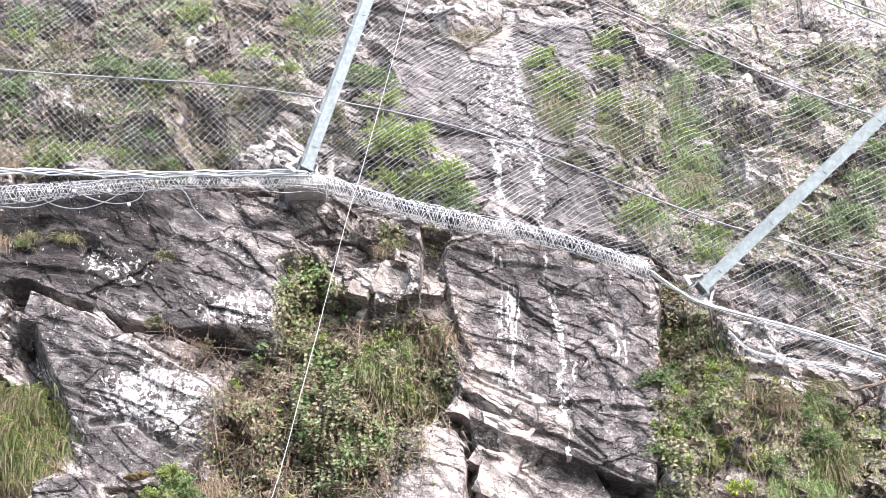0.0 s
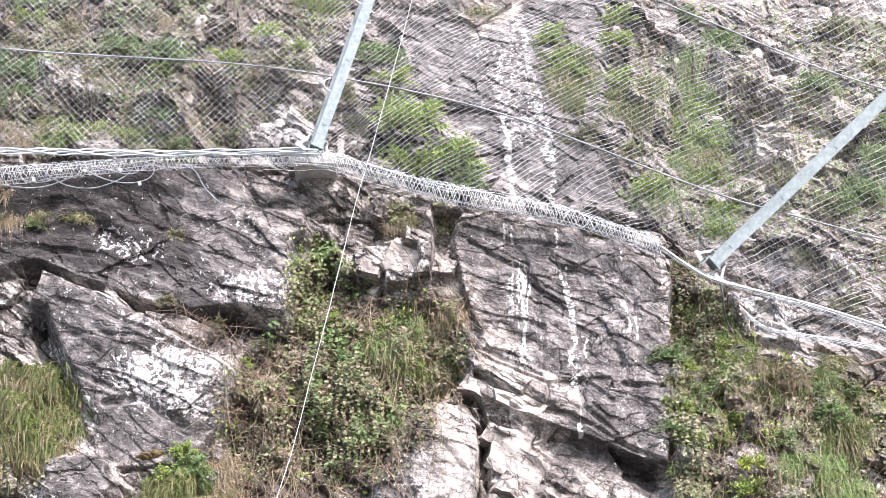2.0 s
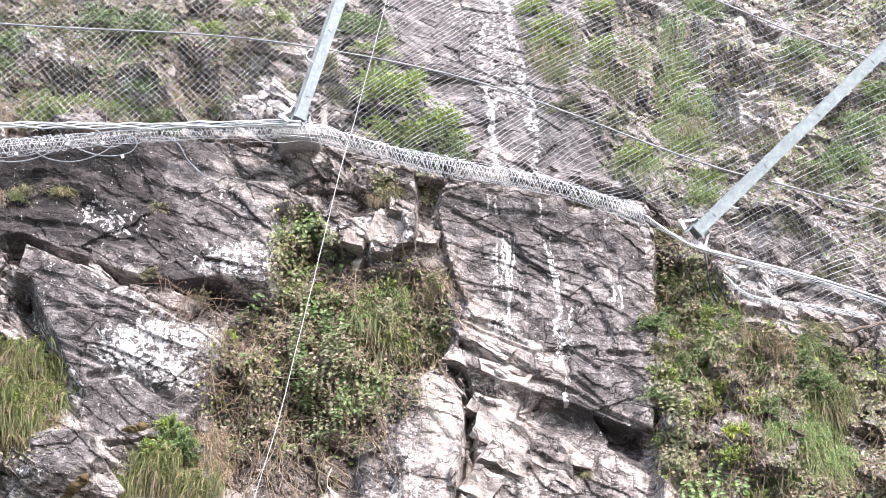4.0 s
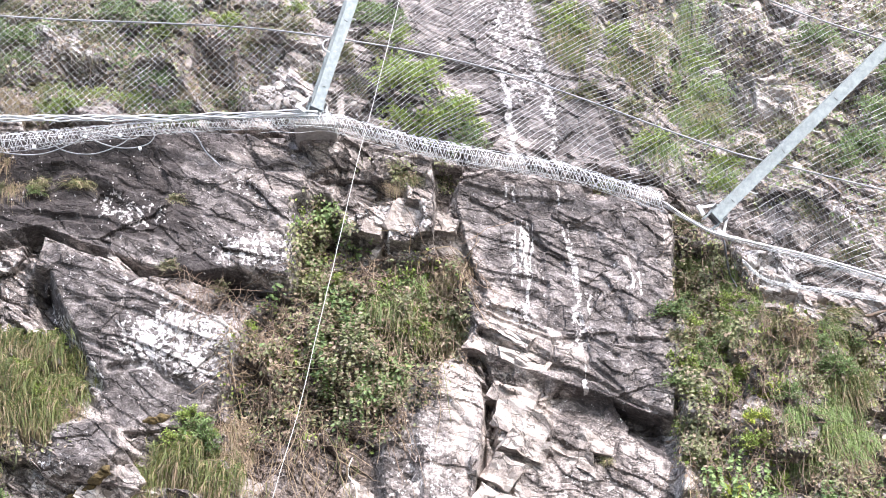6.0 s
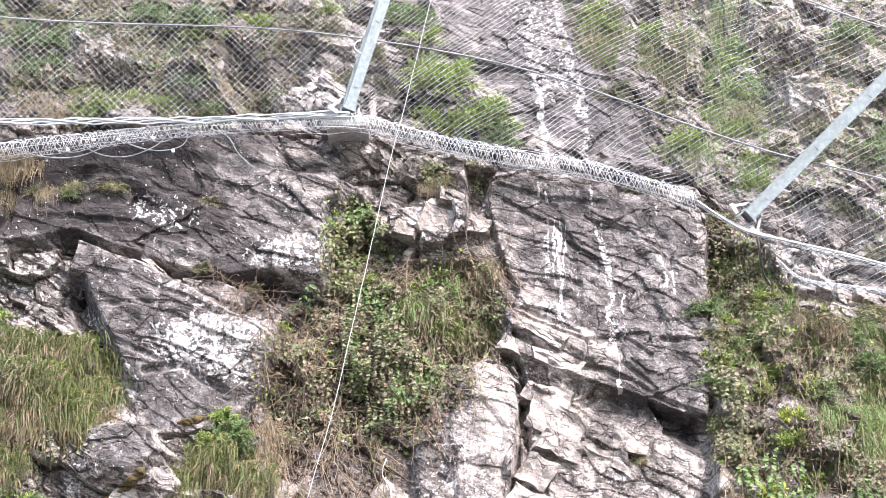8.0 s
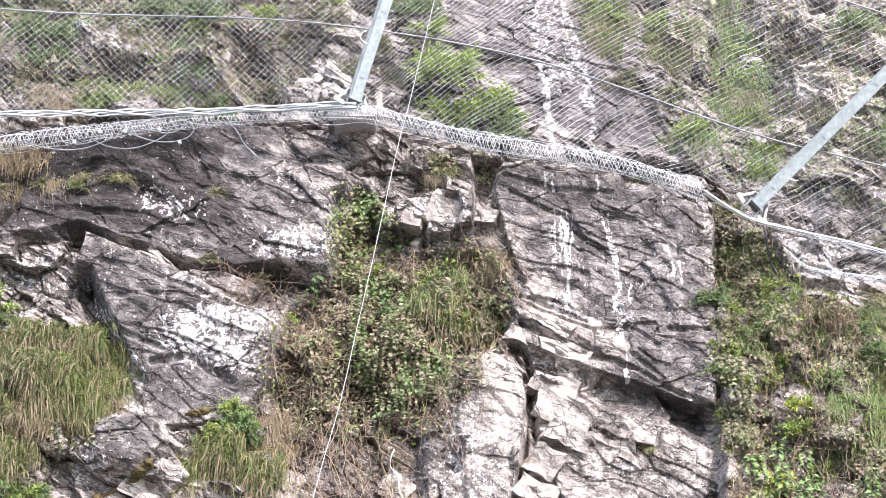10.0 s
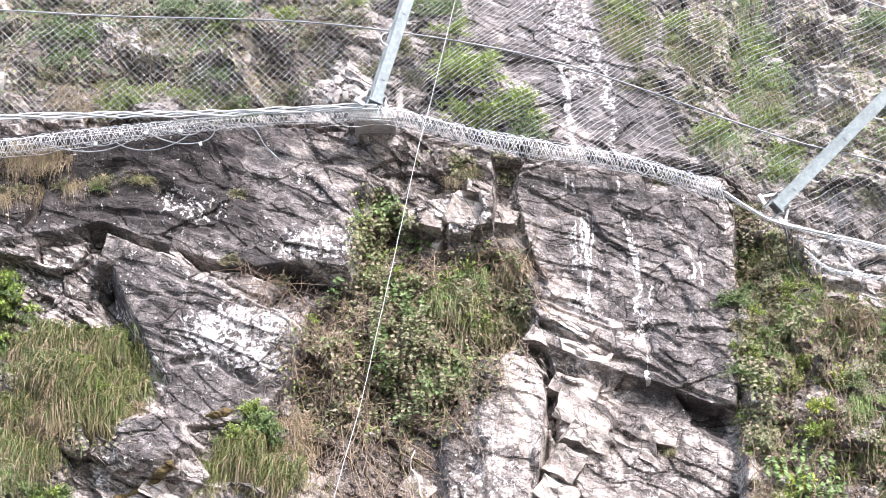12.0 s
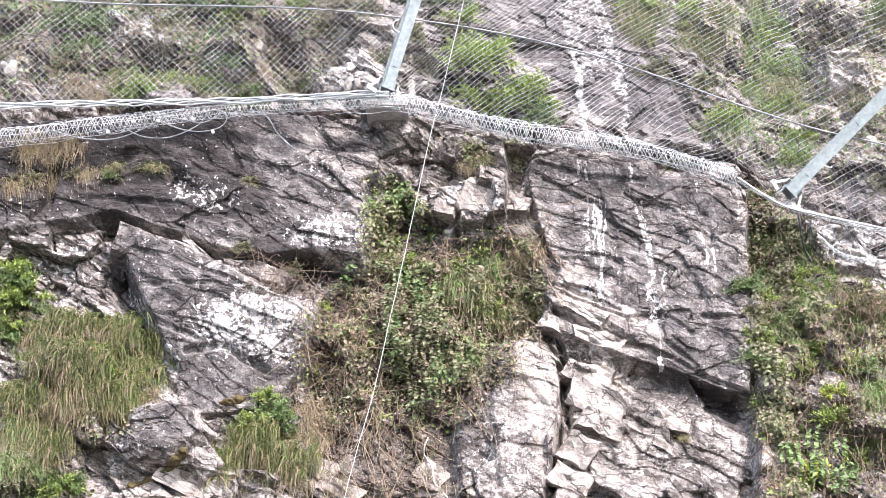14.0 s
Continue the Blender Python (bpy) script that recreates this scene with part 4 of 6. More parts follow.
fold("net_fold", [(5.86, 15.54), (6.31, 15.16), (6.99, 15.03), (7.74, 14.94), (8.7, 14.8)], (0.035, 0.05), 0.12, 0.0042, 9, net)
loose_cable([(5.71, 16.47), (5.77, 15.84), (5.90, 15.41)], 0.02, DARK_STEEL, "short dark cable end hanging below the post")
loose_cable([(8.28, 14.84), (8.60, 14.93), (9.05, 15.08), (9.79, 15.39)], 0.03, BARK, "dry fallen branch lying on the slope")
loose_cable([(-4.73, 18.41), (-4.4, 18.23), (-4.18, 17.88), (-3.87, 17.53)], 0.014, DULL_WIRE, "slack grey cable lying on the rock brow")
loose_cable([(-1.29, 11.85), (-1.36, 11.58), (-1.22, 11.32), (-1.15, 10.95), (-0.93, 10.69)], 0.012, ROPE, "pale bare root hanging on the lower face")
loose_cable([(-2.48, 14.51), (-1.91, 14.34), (-1.29, 14.41)], 0.010, BARK, "thin brown vine stem across the hollow")


def coil(line, radius):
    return tagged(wire("cable_loop", [rope_on_net(line, 0.32)], radius, DULL_WIRE, sides=6), "loose loop of spare grey steel cable below the net", "cable", "spare cable loops")


for line in ([(-6.61, 18.17), (-6.16, 17.91), (-5.67, 17.80), (-5.25, 17.88), (-5.12, 18.09), (-5.32, 18.22), (-5.70, 18.14)], [(-7.23, 17.99), (-6.78, 17.72), (-6.25, 17.68), (-5.73, 17.89), (-5.48, 18.15)],
             [(-6.28, 18.10), (-5.96, 18.04), (-5.58, 17.98), (-5.32, 18.10), (-5.22, 18.20)], [(-8.47, 17.78), (-7.83, 17.63), (-7.20, 17.65), (-6.59, 17.91), (-6.28, 18.10)], [(-7.74, 17.81), (-7.31, 17.73), (-6.95, 17.83), (-6.75, 18.02)]):
    coil(line, 0.012)


def clamp(place, turn):
    bm = bmesh.new()
    bmesh.ops.create_cube(bm, size=1)
    for v in bm.verts:
        v.co = Vector((v.co.x * 0.075, v.co.y * 0.05, v.co.z * 0.06))
    bmesh.ops.bevel(bm, geom=bm.edges[:], offset=0.008, segments=1, affect="EDGES")
    me = bpy.data.meshes.new("cable_clamp")
    bm.to_mesh(me)
    bm.free()
    me.materials.append(WIRE)
    ob = tagged(new("cable_clamp", me), "small bright metal clamp on a spare cable loop", "clamp", "cable clamps")
    ob.matrix_world = Matrix.LocRotScale(Vector(net_point(*place, 0.33)), Euler((0, turn, 0)), None)


for k, p in enumerate([(-6.89, 17.99), (-6.43, 18.01), (-5.77, 18.05), (-5.38, 17.79), (-7.36, 17.77)]):
    clamp(p, 0.4 * k)


# ---- the posts ----
def bar(bm, a, b, wide, deep, up=Vector((0, -1, 0))):
    """A square bar from a to b, with slightly broken edges."""
    a, b = Vector(a), Vector(b)
    d = (b - a).normalized()
    s = d.cross(up).normalized()
    u = s.cross(d)
    ring = lambda p: [bm.verts.new(p + s * i * wide / 2 + u * j * deep / 2) for i, j in ((-1, -1), (1, -1), (1, 1), (-1, 1))]
    r, q = ring(a), ring(b)
    made = [bm.faces.new(r[::-1]), bm.faces.new(q)] + [bm.faces.new((r[i], r[(i + 1) % 4], q[(i + 1) % 4], q[i])) for i in range(4)]
    bmesh.ops.recalc_face_normals(bm, faces=made)


def ring_lines(centre, radius, start, sweep, tilt):
    th = np.radians(np.linspace(start, start + sweep, 20))
    return np.array([(centre[0] + radius * math.cos(t), centre[1] - tilt * radius * math.sin(t * 0.7), centre[2] + radius * math.sin(t) * 0.8) for t in th])


def steel_post(foot, tip, section, turn, label, rings):
    thing = tagged(new("steel_post"), label, "post", "posts of the rockfall net")
    a, b = Vector(foot), Vector(tip)
    d = (b - a).normalized()
    side = d.cross(Vector((0, -1, 0))).normalized()
    face = side.cross(d)
    face, side = face * math.cos(turn) + side * math.sin(turn), side * math.cos(turn) - face * math.sin(turn)
    for k in (-1, 1):
        bm = bmesh.new()
        bar(bm, a + face * k * section * 0.46, b + face * k * section * 0.46, section, section * 0.09, face)
        part("flange", bm, GALVANISED, thing)
    bm = bmesh.new()
    bar(bm, a, b, section * 0.10, section * 0.82, face)
    part("web", bm, GALVANISED, thing)
    bm = bmesh.new()
    bar(bm, a - d * 0.05, a + d * 0.0, section * 1.3, section * 1.3, face)
    part("base_plate", bm, GALVANISED, thing)
    for k in (-1, 1):
        bm = bmesh.new()
        bar(bm, a - d * 0.22 + side * k * section * 0.62, a + d * 0.16 + side * k * section * 0.62, section * 0.12, section * 0.7, face)
        part("hinge_cheek", bm, GALVANISED, thing)
        bm = bmesh.new()
        bar(bm, a + side * k * section * 0.75 + face * section * 0.3 + d * 0.02, a + side * k * section * 0.75 + face * section * 0.3 + d * 0.12, 0.045, 0.045, face)
        part("bolt", bm, DARK_STEEL, thing)
    for k in (-1, 1):
        bm = bmesh.new()
        bar(bm, a - d * 0.16 + side * k * section * 1.7, a + d * 0.14 + side * k * section * 0.75, 0.05, 0.03, face)
        part("foot_brace", bm, WIRE, thing, "bright steel brace beside the foot")
        bm = bmesh.new()
        bar(bm, a - d * 0.18 + side * k * section * 0.9 + face * 0.08, a - d * 0.14 + side * k * section * 1.9 + face * 0.08, 0.07, 0.05, face)
        part("anchor_lug", bm, WIRE, thing, "bright steel lug at the foot")
    bm = bmesh.new()
    bar(bm, a - d * 0.10 - side * section * 0.8, a - d * 0.10 + side * section * 0.8, 0.05, 0.05, face)
    part("hinge_pin", bm, DARK_STEEL, thing)
    for k in range(1, 16):
        c = a + d * (0.36 * k) - face * section * 0.2
        loop = [c + side * section * 0.62 * math.cos(t) + face * section * 0.75 * math.sin(t) + d * 0.05 * math.sin(t * 0.5 + k) for t in np.linspace(-0.6, 3.6, 12)]
        if k % 4 == 1:
            wire("lacing", [[tuple(p) for p in loop]], 0.006, DULL_WIRE, thing, "", 4)
    for s, k in rings:
        c = a + d * s + side * k * section * 0.55 + face * 0.06
        wire("shackle", [ring_lines(c, 0.15, 40 if k > 0 else 100, 250, 0.4)], 0.014, WIRE, thing, "bright bent wire loop", 5)
    return thing


def post_tip(p, q, length, out):
    """The tip of a post that leans from p towards q (x, z) and out metres forward."""
    v = Vector((q[0] - p[0], 0, q[1] - p[1])).normalized() * length
    return Vector(net_point(*p, 0.15)) + v + Vector((0, -out, 0))


steel_post(net_point(*POST_L, 0.15), post_tip(POST_L, (-0.98, 22.17), 5.2, 0.9), 0.21, 0.5, "pale grey galvanised steel post hinged on the cliff edge", ((1.2, -1), (1.75, 1), (2.75, 1), (3.05, -1)))
steel_post(net_point(*POST_R, 0.15), post_tip(POST_R, (9.06, 19.96), 6.4, 0.8), 0.21, 0.35, "pale grey galvanised steel post leaning out over the gully", ((0.9, 1), (2.6, 1)))


def footing(p, wide, high):
    """A rough concrete pad under a post."""
    bm = bmesh.new()
    bmesh.ops.create_cube(bm, size=1)
    bmesh.ops.subdivide_edges(bm, edges=bm.edges[:], cuts=5, use_grid_fill=True)
    for v in bm.verts:
        n = noise.noise_vector(v.co * 2.3 + Vector((p[0], 0, 0)))
        v.co = Vector((v.co.x * wide, v.co.y * 1.4, v.co.z * high)) + n * 0.06
        v.co += Vector(net_point(*p)) + Vector((0, 0.62, -high / 2 - 0.16))
    bmesh.ops.recalc_face_normals(bm, faces=bm.faces)
    me = bpy.data.meshes.new("post_footing")
    bm.to_mesh(me)
    bm.free()
    me.materials.append(CONCRETE)
    tagged(new("post_footing", me), "rough pale concrete pad under a steel post", "footing", "post footings")


footing(POST_L, 0.8, 0.16)


# ---- the hanging rope ----
q = smooth_line([(0.14, 23.61), (-0.21, 22.12), (-0.72, 19.85), (-1.22, 17.68), (-1.50, 16.13), (-1.80, 14.51), (-2.15, 12.64), (-2.60, 10.68), (-2.78, 9.62), (-2.85, 8.74)], 6)
q[:, 0] += 0.008 * waves(q[:, 1], q[:, 1] * 0, 0.8, 2, 90)
tagged(wire("rope", [np.stack([q[:, 0], rope_y(q[:, 0], q[:, 1]), q[:, 1]], -1)], 0.0056, ROPE, sides=6), "thin pale rope hanging over the net and down the face", "rope")


# ---- plants ----
def shrub(seed, stems, reach, leaf, wide, material, label, up=0.5, step=0.034):
    """A shrub one metre across, rooted in the rock: arching stems set with leaves."""
    rng = np.random.default_rng(seed)
    thing = tagged(new("shrub"), label, "shrub", "shrubs on the cliff")
    lines, pos, way = [], [], []
    for _ in range(stems):
        d = np.array([rng.uniform(-1, 1), rng.uniform(-0.9, -0.05), rng.uniform(-0.35, 1.0) + up * 0.4])
        d /= np.linalg.norm(d)
        n = reach * rng.uniform(0.45, 1.0)
        t = np.linspace(0, 1, 7)[:, None]
        line = d * n * t + np.array([0, 0, -0.35 * n]) * t**2 + rng.normal(size=(7, 3)) * 0.012
        lines.append(line)
        for s in np.arange(0.22, 1.0, step / n):
            for k in (-1, 1):
                k3 = s * 6
                i = min(int(k3), 5)
                p = line[i] + (line[i + 1] - line[i]) * (k3 - i)
                q = np.cross(d, rng.normal(size=3))
                pos.append(p + rng.normal(size=3) * 0.015)
                way.append(unit(q) * 0.8 + d * 0.5 + rng.normal(size=3) * 0.35)
    pos, way = np.array(pos), np.array(way)
    n = len(pos)
    wire("branching", lines, 0.006, BARK, thing, "", 3)
    flat = np.array([0.0, -0.5, 0.8]) + rng.normal(size=(n, 3)) * 0.45
    me = raw_mesh("foliage", *leaves(pos, way, flat, leaf * rng.uniform(0.6, 1.3, n), wide * rng.uniform(0.7, 1.2, n)), material)
    held("foliage", me, thing)
    return thing


def tuft(seed, count, hang, material, label, dry=0.35, spread=0.22):
    """A tuft of grass about a metre long; hang: how strongly the blades fall."""
    rng = np.random.default_rng(seed)
    thing = tagged(new("grass_tuft"), label, "grass", "grass tufts on the cliff")

    def some(n, far):
        pos = np.stack([rng.normal(size=n) * spread, rng.uniform(-0.05, 0.05, n), rng.normal(size=n) * spread * 0.5], -1)
        way = np.stack([rng.normal(size=n) * 1.2, rng.uniform(-1.0, -0.1, n), rng.uniform(-0.1, 1.0, n) * (1.2 - 0.8 * hang)], -1)
        return blades(pos, way, rng.uniform(0.12, 0.62, n) ** 1.1 * far, 0.011, hang * rng.uniform(0.7, 1.4, n), rng)

    held("grass_mass", raw_mesh("grass_mass", *some(count, 1.0), material), thing)
    held("straw_mass", raw_mesh("straw_mass", *some(int(count * dry), 1.15), STRAW), thing, "straw-coloured dead blades")
    return thing


def curtain(seed, count, green, dead, label):
    """A thick mat of grass that hangs from a ledge: about 0.7 m wide, its dead blades showing below."""
    g = np.random.default_rng(seed)
    thing = tagged(new("grass_tuft"), label, "grass", "grass tufts on the cliff")

    def some(n, top, low, far):
        tussocks = n // 9
        root = np.stack([g.normal(size=tussocks) * 0.21, g.uniform(-0.2, 0.0, tussocks), g.uniform(-0.34, 0.14, tussocks) + top], -1)
        lean = np.stack([g.normal(size=tussocks) * 0.6, g.uniform(-0.9, -0.2, tussocks), g.uniform(-0.5, 0.6, tussocks)], -1)
        which = g.integers(tussocks, size=n)
        pos = root[which] + g.normal(size=(n, 3)) * 0.022
        way = lean[which] + g.normal(size=(n, 3)) * 0.55
        return blades(pos, way, g.uniform(low, far, n), 0.0115, g.uniform(0.2, 1.7, n), g)

    held("grass_mass", raw_mesh("grass_mass", *some(int(count * 1.3), 0.0, 0.07, 0.27), green), thing)
    held("straw_mass", raw_mesh("straw_mass", *some(int(count * dead), -0.2, 0.10, 0.32), STRAW), thing, "straw-coloured dead blades")
    return thing


LIGHT_SHRUB, DARK_SHRUB = "bright green feathery shrub rooted in the rock face", "dull green leafy shrub growing from a rock crack"
KINDS = {
    "g": [shrub(1, 52, 0.62, 0.08, 0.032, GREEN, LIGHT_SHRUB), shrub(2, 46, 0.66, 0.085, 0.034, GREEN, LIGHT_SHRUB, 0.7)],
    "b": [shrub(3, 52, 0.60, 0.08, 0.032, BRIGHT, LIGHT_SHRUB), shrub(4, 44, 0.66, 0.085, 0.036, BRIGHT, LIGHT_SHRUB, 0.8)],
    "o": [shrub(5, 48, 0.62, 0.065, 0.036, OLIVE, DARK_SHRUB), shrub(6, 50, 0.60, 0.07, 0.034, OLIVE, DARK_SHRUB, 0.2)],
    "l": [shrub(7, 9, 0.60, 0.17, 0.075, LIME, "yellow-green broad-leaved seedling on the gully slope", 0.8, 0.09)],
    "h": [tuft(11, 420, 0.95, GRASS, "long green grass hanging from a rock ledge", 0.4), tuft(12, 380, 0.8, GRASS, "long green grass hanging from a rock ledge", 0.3)],
    "c": [curtain(21, 900, MAT_GRASS, 0.22, "thick mat of olive grass hanging from a rock ledge"), curtain(22, 850, MAT_GRASS, 0.30, "thick mat of olive grass hanging from a rock ledge")],
    "k": [curtain(23, 850, MEADOW, 0.12, "thick mat of fresh green grass hanging down the slope"), curtain(24, 800, MEADOW, 0.2, "thick mat of fresh green grass hanging down the slope")],
    "d": [curtain(25, 420, STRAW, 0.5, "mat of dead straw-coloured grass hanging from a ledge")],
    "t": [tuft(13, 260, 0.6, GRASS, "short green grass tuft on a rock ledge", 0.3, 0.16)],
    "f": [tuft(15, 420, 0.85, MEADOW, "fresh bright green grass hanging down the slope", 0.15), tuft(16, 360, 1.0, MEADOW, "fresh bright green grass hanging down the slope", 0.2)],
    "s": [tuft(14, 280, 1.2, STRAW, "dead straw-coloured grass hanging from a ledge", 0.5)],
}
rng = random.Random(8)


def plant(kind, size, px, pz):
    """Set a copy of one of the plants of a kind into the cliff at x, z."""
    size *= 1.3 if pz > edge_z(px) and kind in "gbo" else 1.0
    model = rng.choice(KINDS[kind])
    drop = {"c": -0.02, "k": -0.02, "d": -0.02, "h": -0.22, "s": -0.25, "t": 0.1, "f": -0.22}.get(kind, 0.22)
    base = surface(px, pz - drop * size, -0.03)
    made = copy_thing(model, Matrix.Translation(base) @ Euler((0, rng.uniform(-0.15, 0.15), rng.uniform(-0.5, 0.5))).to_matrix().to_4x4())
    made.scale = (size * rng.uniform(0.9, 1.15), size * 0.9, size)


plant("b", 1.3, -0.17, 20.47)
plant("b", 1.25, 0.39, 19.58)
plant("g", 1.0, 0.74, 19.46)
plant("b", 0.9, -0.54, 20.67)
plant("g", 0.8, -0.38, 15.35)
plant("b", 0.8, -0.26, 14.97)
plant("b", 1.1, -8.84, 14.86)
plant("b", 1.0, -9.02, 14.22)
plant("f", 1.2, -8.71, 11.73)
plant("g", 0.9, -8.18, 11.04)
plant("b", 0.8, 4.65, 13.81)
plant("g", 0.8, 4.55, 14.77)
plant("b", 0.7, 5.51, 13.27)
plant("b", 0.8, 5.89, 12.18)
plant("g", 0.8, 6.56, 13.14)
plant("b", 0.7, 5.78, 14.96)
plant("f", 0.9, 5.93, 14.15)
plant("b", 0.8, 6.24, 11.56)
plant("g", 0.7, 5.08, 15.54)
plant("f", 0.9, 6.83, 14.0)
plant("l", 0.5, 6.15, 13.14)
plant("b", 0.7, 5.83, 20.72)
plant("b", 0.7, 5.94, 19.79)
plant("b", 0.7, 4.06, 23.25)
plant("b", 0.7, 4.1, 22.23)
plant("b", 0.6, 2.75, 23.49)
plant("b", 0.8, -8.49, 23.27)
plant("b", 0.7, -6.69, 20.04)
plant("b", 0.6, -5.64, 19.78)
plant("b", 0.7, -2.23, 23.78)
plant("b", 0.7, -1.77, 15.56)
plant("b", 0.5, -0.79, 15.08)
plant("b", 0.4, -1.27, 13.93)
plant("o", 0.55, -8.78, 17.09)
plant("o", 0.5, -8.03, 17.15)
plant("o", 0.5, -7.27, 17.18)
plant("t", 0.6, -6.52, 17.25)
plant("o", 0.5, -9.19, 17.02)
plant("s", 0.7, -9.07, 16.78)
plant("s", 0.7, -8.47, 16.97)
plant("s", 0.6, -7.81, 17.01)
plant("o", 0.7, -7.92, 13.42)
plant("b", 0.55, -7.1, 13.09)
plant("o", 0.6, -8.45, 13.16)
plant("g", 0.9, -9.03, 15.11)
plant("o", 0.7, -8.9, 14.37)
plant("b", 0.6, -4.21, 12.69)
plant("g", 0.8, -3.9, 12.2)
plant("b", 0.7, -4.58, 11.55)
plant("o", 0.7, -3.99, 11.29)
plant("o", 0.7, 4.61, 14.28)
plant("g", 0.7, 4.54, 13.33)
plant("b", 0.5, 4.7, 12.51)
plant("b", 0.6, 4.83, 11.81)
plant("f", 0.9, -0.37, 15.15)
plant("f", 0.9, -0.68, 14.71)
plant("o", 0.6, -3.84, 15.29)
plant("f", 0.8, 5.64, 15.85)
plant("f", 0.9, 7.41, 14.36)
plant("b", 1.35, -0.06, 19.64)
plant("b", 1.1, -0.53, 20.22)
plant("b", 1.2, 0.57, 19.37)
plant("b", 1.0, -0.33, 19.34)
plant("g", 1.1, 0.33, 19.52)
plant("g", 0.8, 0.91, 18.79)
plant("b", 0.8, -0.69, 21.67)
plant("g", 0.9, -1.2, 22.56)
plant("b", 0.7, 0.3, 19.1)
plant("g", 0.85, -0.89, 22.28)
plant("o", 0.7, -1.04, 21.35)
plant("g", 0.9, -8.51, 23.82)
plant("o", 0.8, -7.69, 23.09)
plant("g", 0.65, -8.19, 20.81)
plant("b", 0.9, -4.81, 24.09)
plant("b", 0.9, -2.42, 24.02)
plant("o", 0.7, -2.93, 23.34)
plant("b", 1.05, -0.39, 15.54)
plant("b", 0.85, -0.2, 14.65)
plant("g", 0.75, 0.64, 14.77)
plant("h", 0.9, -0.36, 14.64)
plant("s", 0.8, 0.52, 15.49)
plant("g", 0.7, -5.37, 20.12)
plant("t", 0.8, -6.65, 19.86)
plant("t", 0.8, -5.96, 19.77)
plant("g", 0.75, -5.28, 21.93)
plant("o", 0.6, -6.19, 23.4)
plant("b", 0.6, -3.35, 22.64)
plant("o", 0.7, -1.46, 20.54)
plant("o", 0.7, -3.9, 20.38)
plant("o", 0.7, -6.6, 21.59)
plant("o", 0.6, -4.73, 20.94)
plant("s", 0.6, -5.42, 22.91)
plant("o", 0.7, -8.64, 22.51)
plant("s", 0.7, -8.01, 19.93)
plant("h", 0.8, 1.08, 23.55)
plant("b", 0.6, 2.61, 23.09)
plant("b", 0.65, 2.95, 22.18)
plant("b", 0.45, 2.98, 21.2)
plant("b", 0.8, 4.2, 23.99)
plant("b", 0.8, 4.27, 21.98)
plant("g", 0.8, 5.78, 24.49)
plant("g", 0.85, 6.51, 23.78)
plant("g", 0.8, 6.02, 22.12)
plant("b", 0.8, 5.85, 21.8)
plant("h", 1.0, 5.84, 19.89)
plant("b", 0.6, 4.62, 19.37)
plant("b", 0.7, 6.07, 18.86)
plant("o", 0.7, 7.09, 22.05)
plant("o", 0.8, 8.55, 22.69)
plant("o", 0.8, 7.25, 20.11)
plant("g", 1.1, 9.57, 20.49)
plant("g", 1.0, 9.07, 19.62)
plant("g", 0.9, 10.06, 21.49)
plant("o", 0.9, 8.22, 19.13)
plant("o", 0.8, 8.2, 16.47)
plant("o", 0.8, 7.5, 17.45)
plant("o", 0.9, 9.45, 17.98)
plant("g", 0.8, 7.35, 26.04)
plant("o", 0.8, 9.01, 24.37)
plant("o", 0.9, 9.81, 23.18)
plant("o", 0.8, 5.18, 17.27)
plant("g", 0.75, 5.29, 16.36)
plant("o", 0.8, 5.03, 15.82)
plant("b", 0.7, 5.22, 15.24)
plant("o", 0.85, 4.86, 14.3)
plant("g", 0.8, 5.12, 13.82)
plant("o", 0.7, 4.74, 13.22)
plant("g", 0.7, 4.77, 12.58)
plant("h", 0.7, 6.44, 14.48)
plant("o", 0.55, 6.44, 14.48)
plant("b", 0.7, 5.72, 13.79)
plant("t", 1.0, 7.76, 15.0)
plant("l", 0.45, 6.29, 13.01)
plant("l", 0.4, 5.87, 12.53)
plant("o", 0.9, -7.8, 13.2)
plant("o", 0.7, -7.09, 12.82)
plant("b", 0.6, -6.78, 13.09)
plant("g", 1.1, -8.83, 14.75)
plant("g", 0.9, -9.09, 14.03)
plant("b", 0.95, -7.75, 11.02)
plant("h", 1.1, -8.59, 11.52)
plant("f", 1.1, -8.8, 11.06)
plant("o", 0.9, -8.49, 11.24)
plant("b", 0.5, -6.98, 14.0)
plant("s", 0.8, -8.07, 11.65)
plant("g", 1.0, -4.02, 12.48)
plant("b", 0.7, -4.43, 12.28)
plant("s", 0.9, -3.51, 12.24)
plant("l", 0.75, 5.5, 11.17)
plant("l", 0.7, 5.24, 11.47)
plant("b", 0.9, 5.46, 10.96)
plant("l", 0.5, 5.07, 10.83)
plant("b", 0.6, 6.0, 12.67)
plant("h", 0.5, -7.28, 17.13)
plant("s", 0.7, -8.4, 17.61)
plant("s", 0.7, -8.88, 17.41)
plant("h", 0.5, -0.32, 17.34)
plant("s", 0.5, -0.54, 17.23)
plant("o", 0.45, 0.22, 17.67)
plant("s", 0.7, 0.46, 15.62)
plant("b", 0.5, 0.56, 15.4)
plant("g", 0.45, -7.35, 17.11)
plant("o", 0.5, -4.73, 15.6)
plant("o", 0.5, -4.69, 17.0)
plant("t", 0.4, 3.26, 11.82)
plant("c", 1.15, -8.35, 14.01)
plant("c", 1.15, -7.9, 14.12)
plant("c", 1.15, -7.43, 14.06)
plant("c", 1.15, -6.96, 14.01)
plant("c", 1.15, -6.63, 13.78)
plant("c", 1.15, -8.34, 13.39)
plant("c", 1.15, -7.88, 13.44)
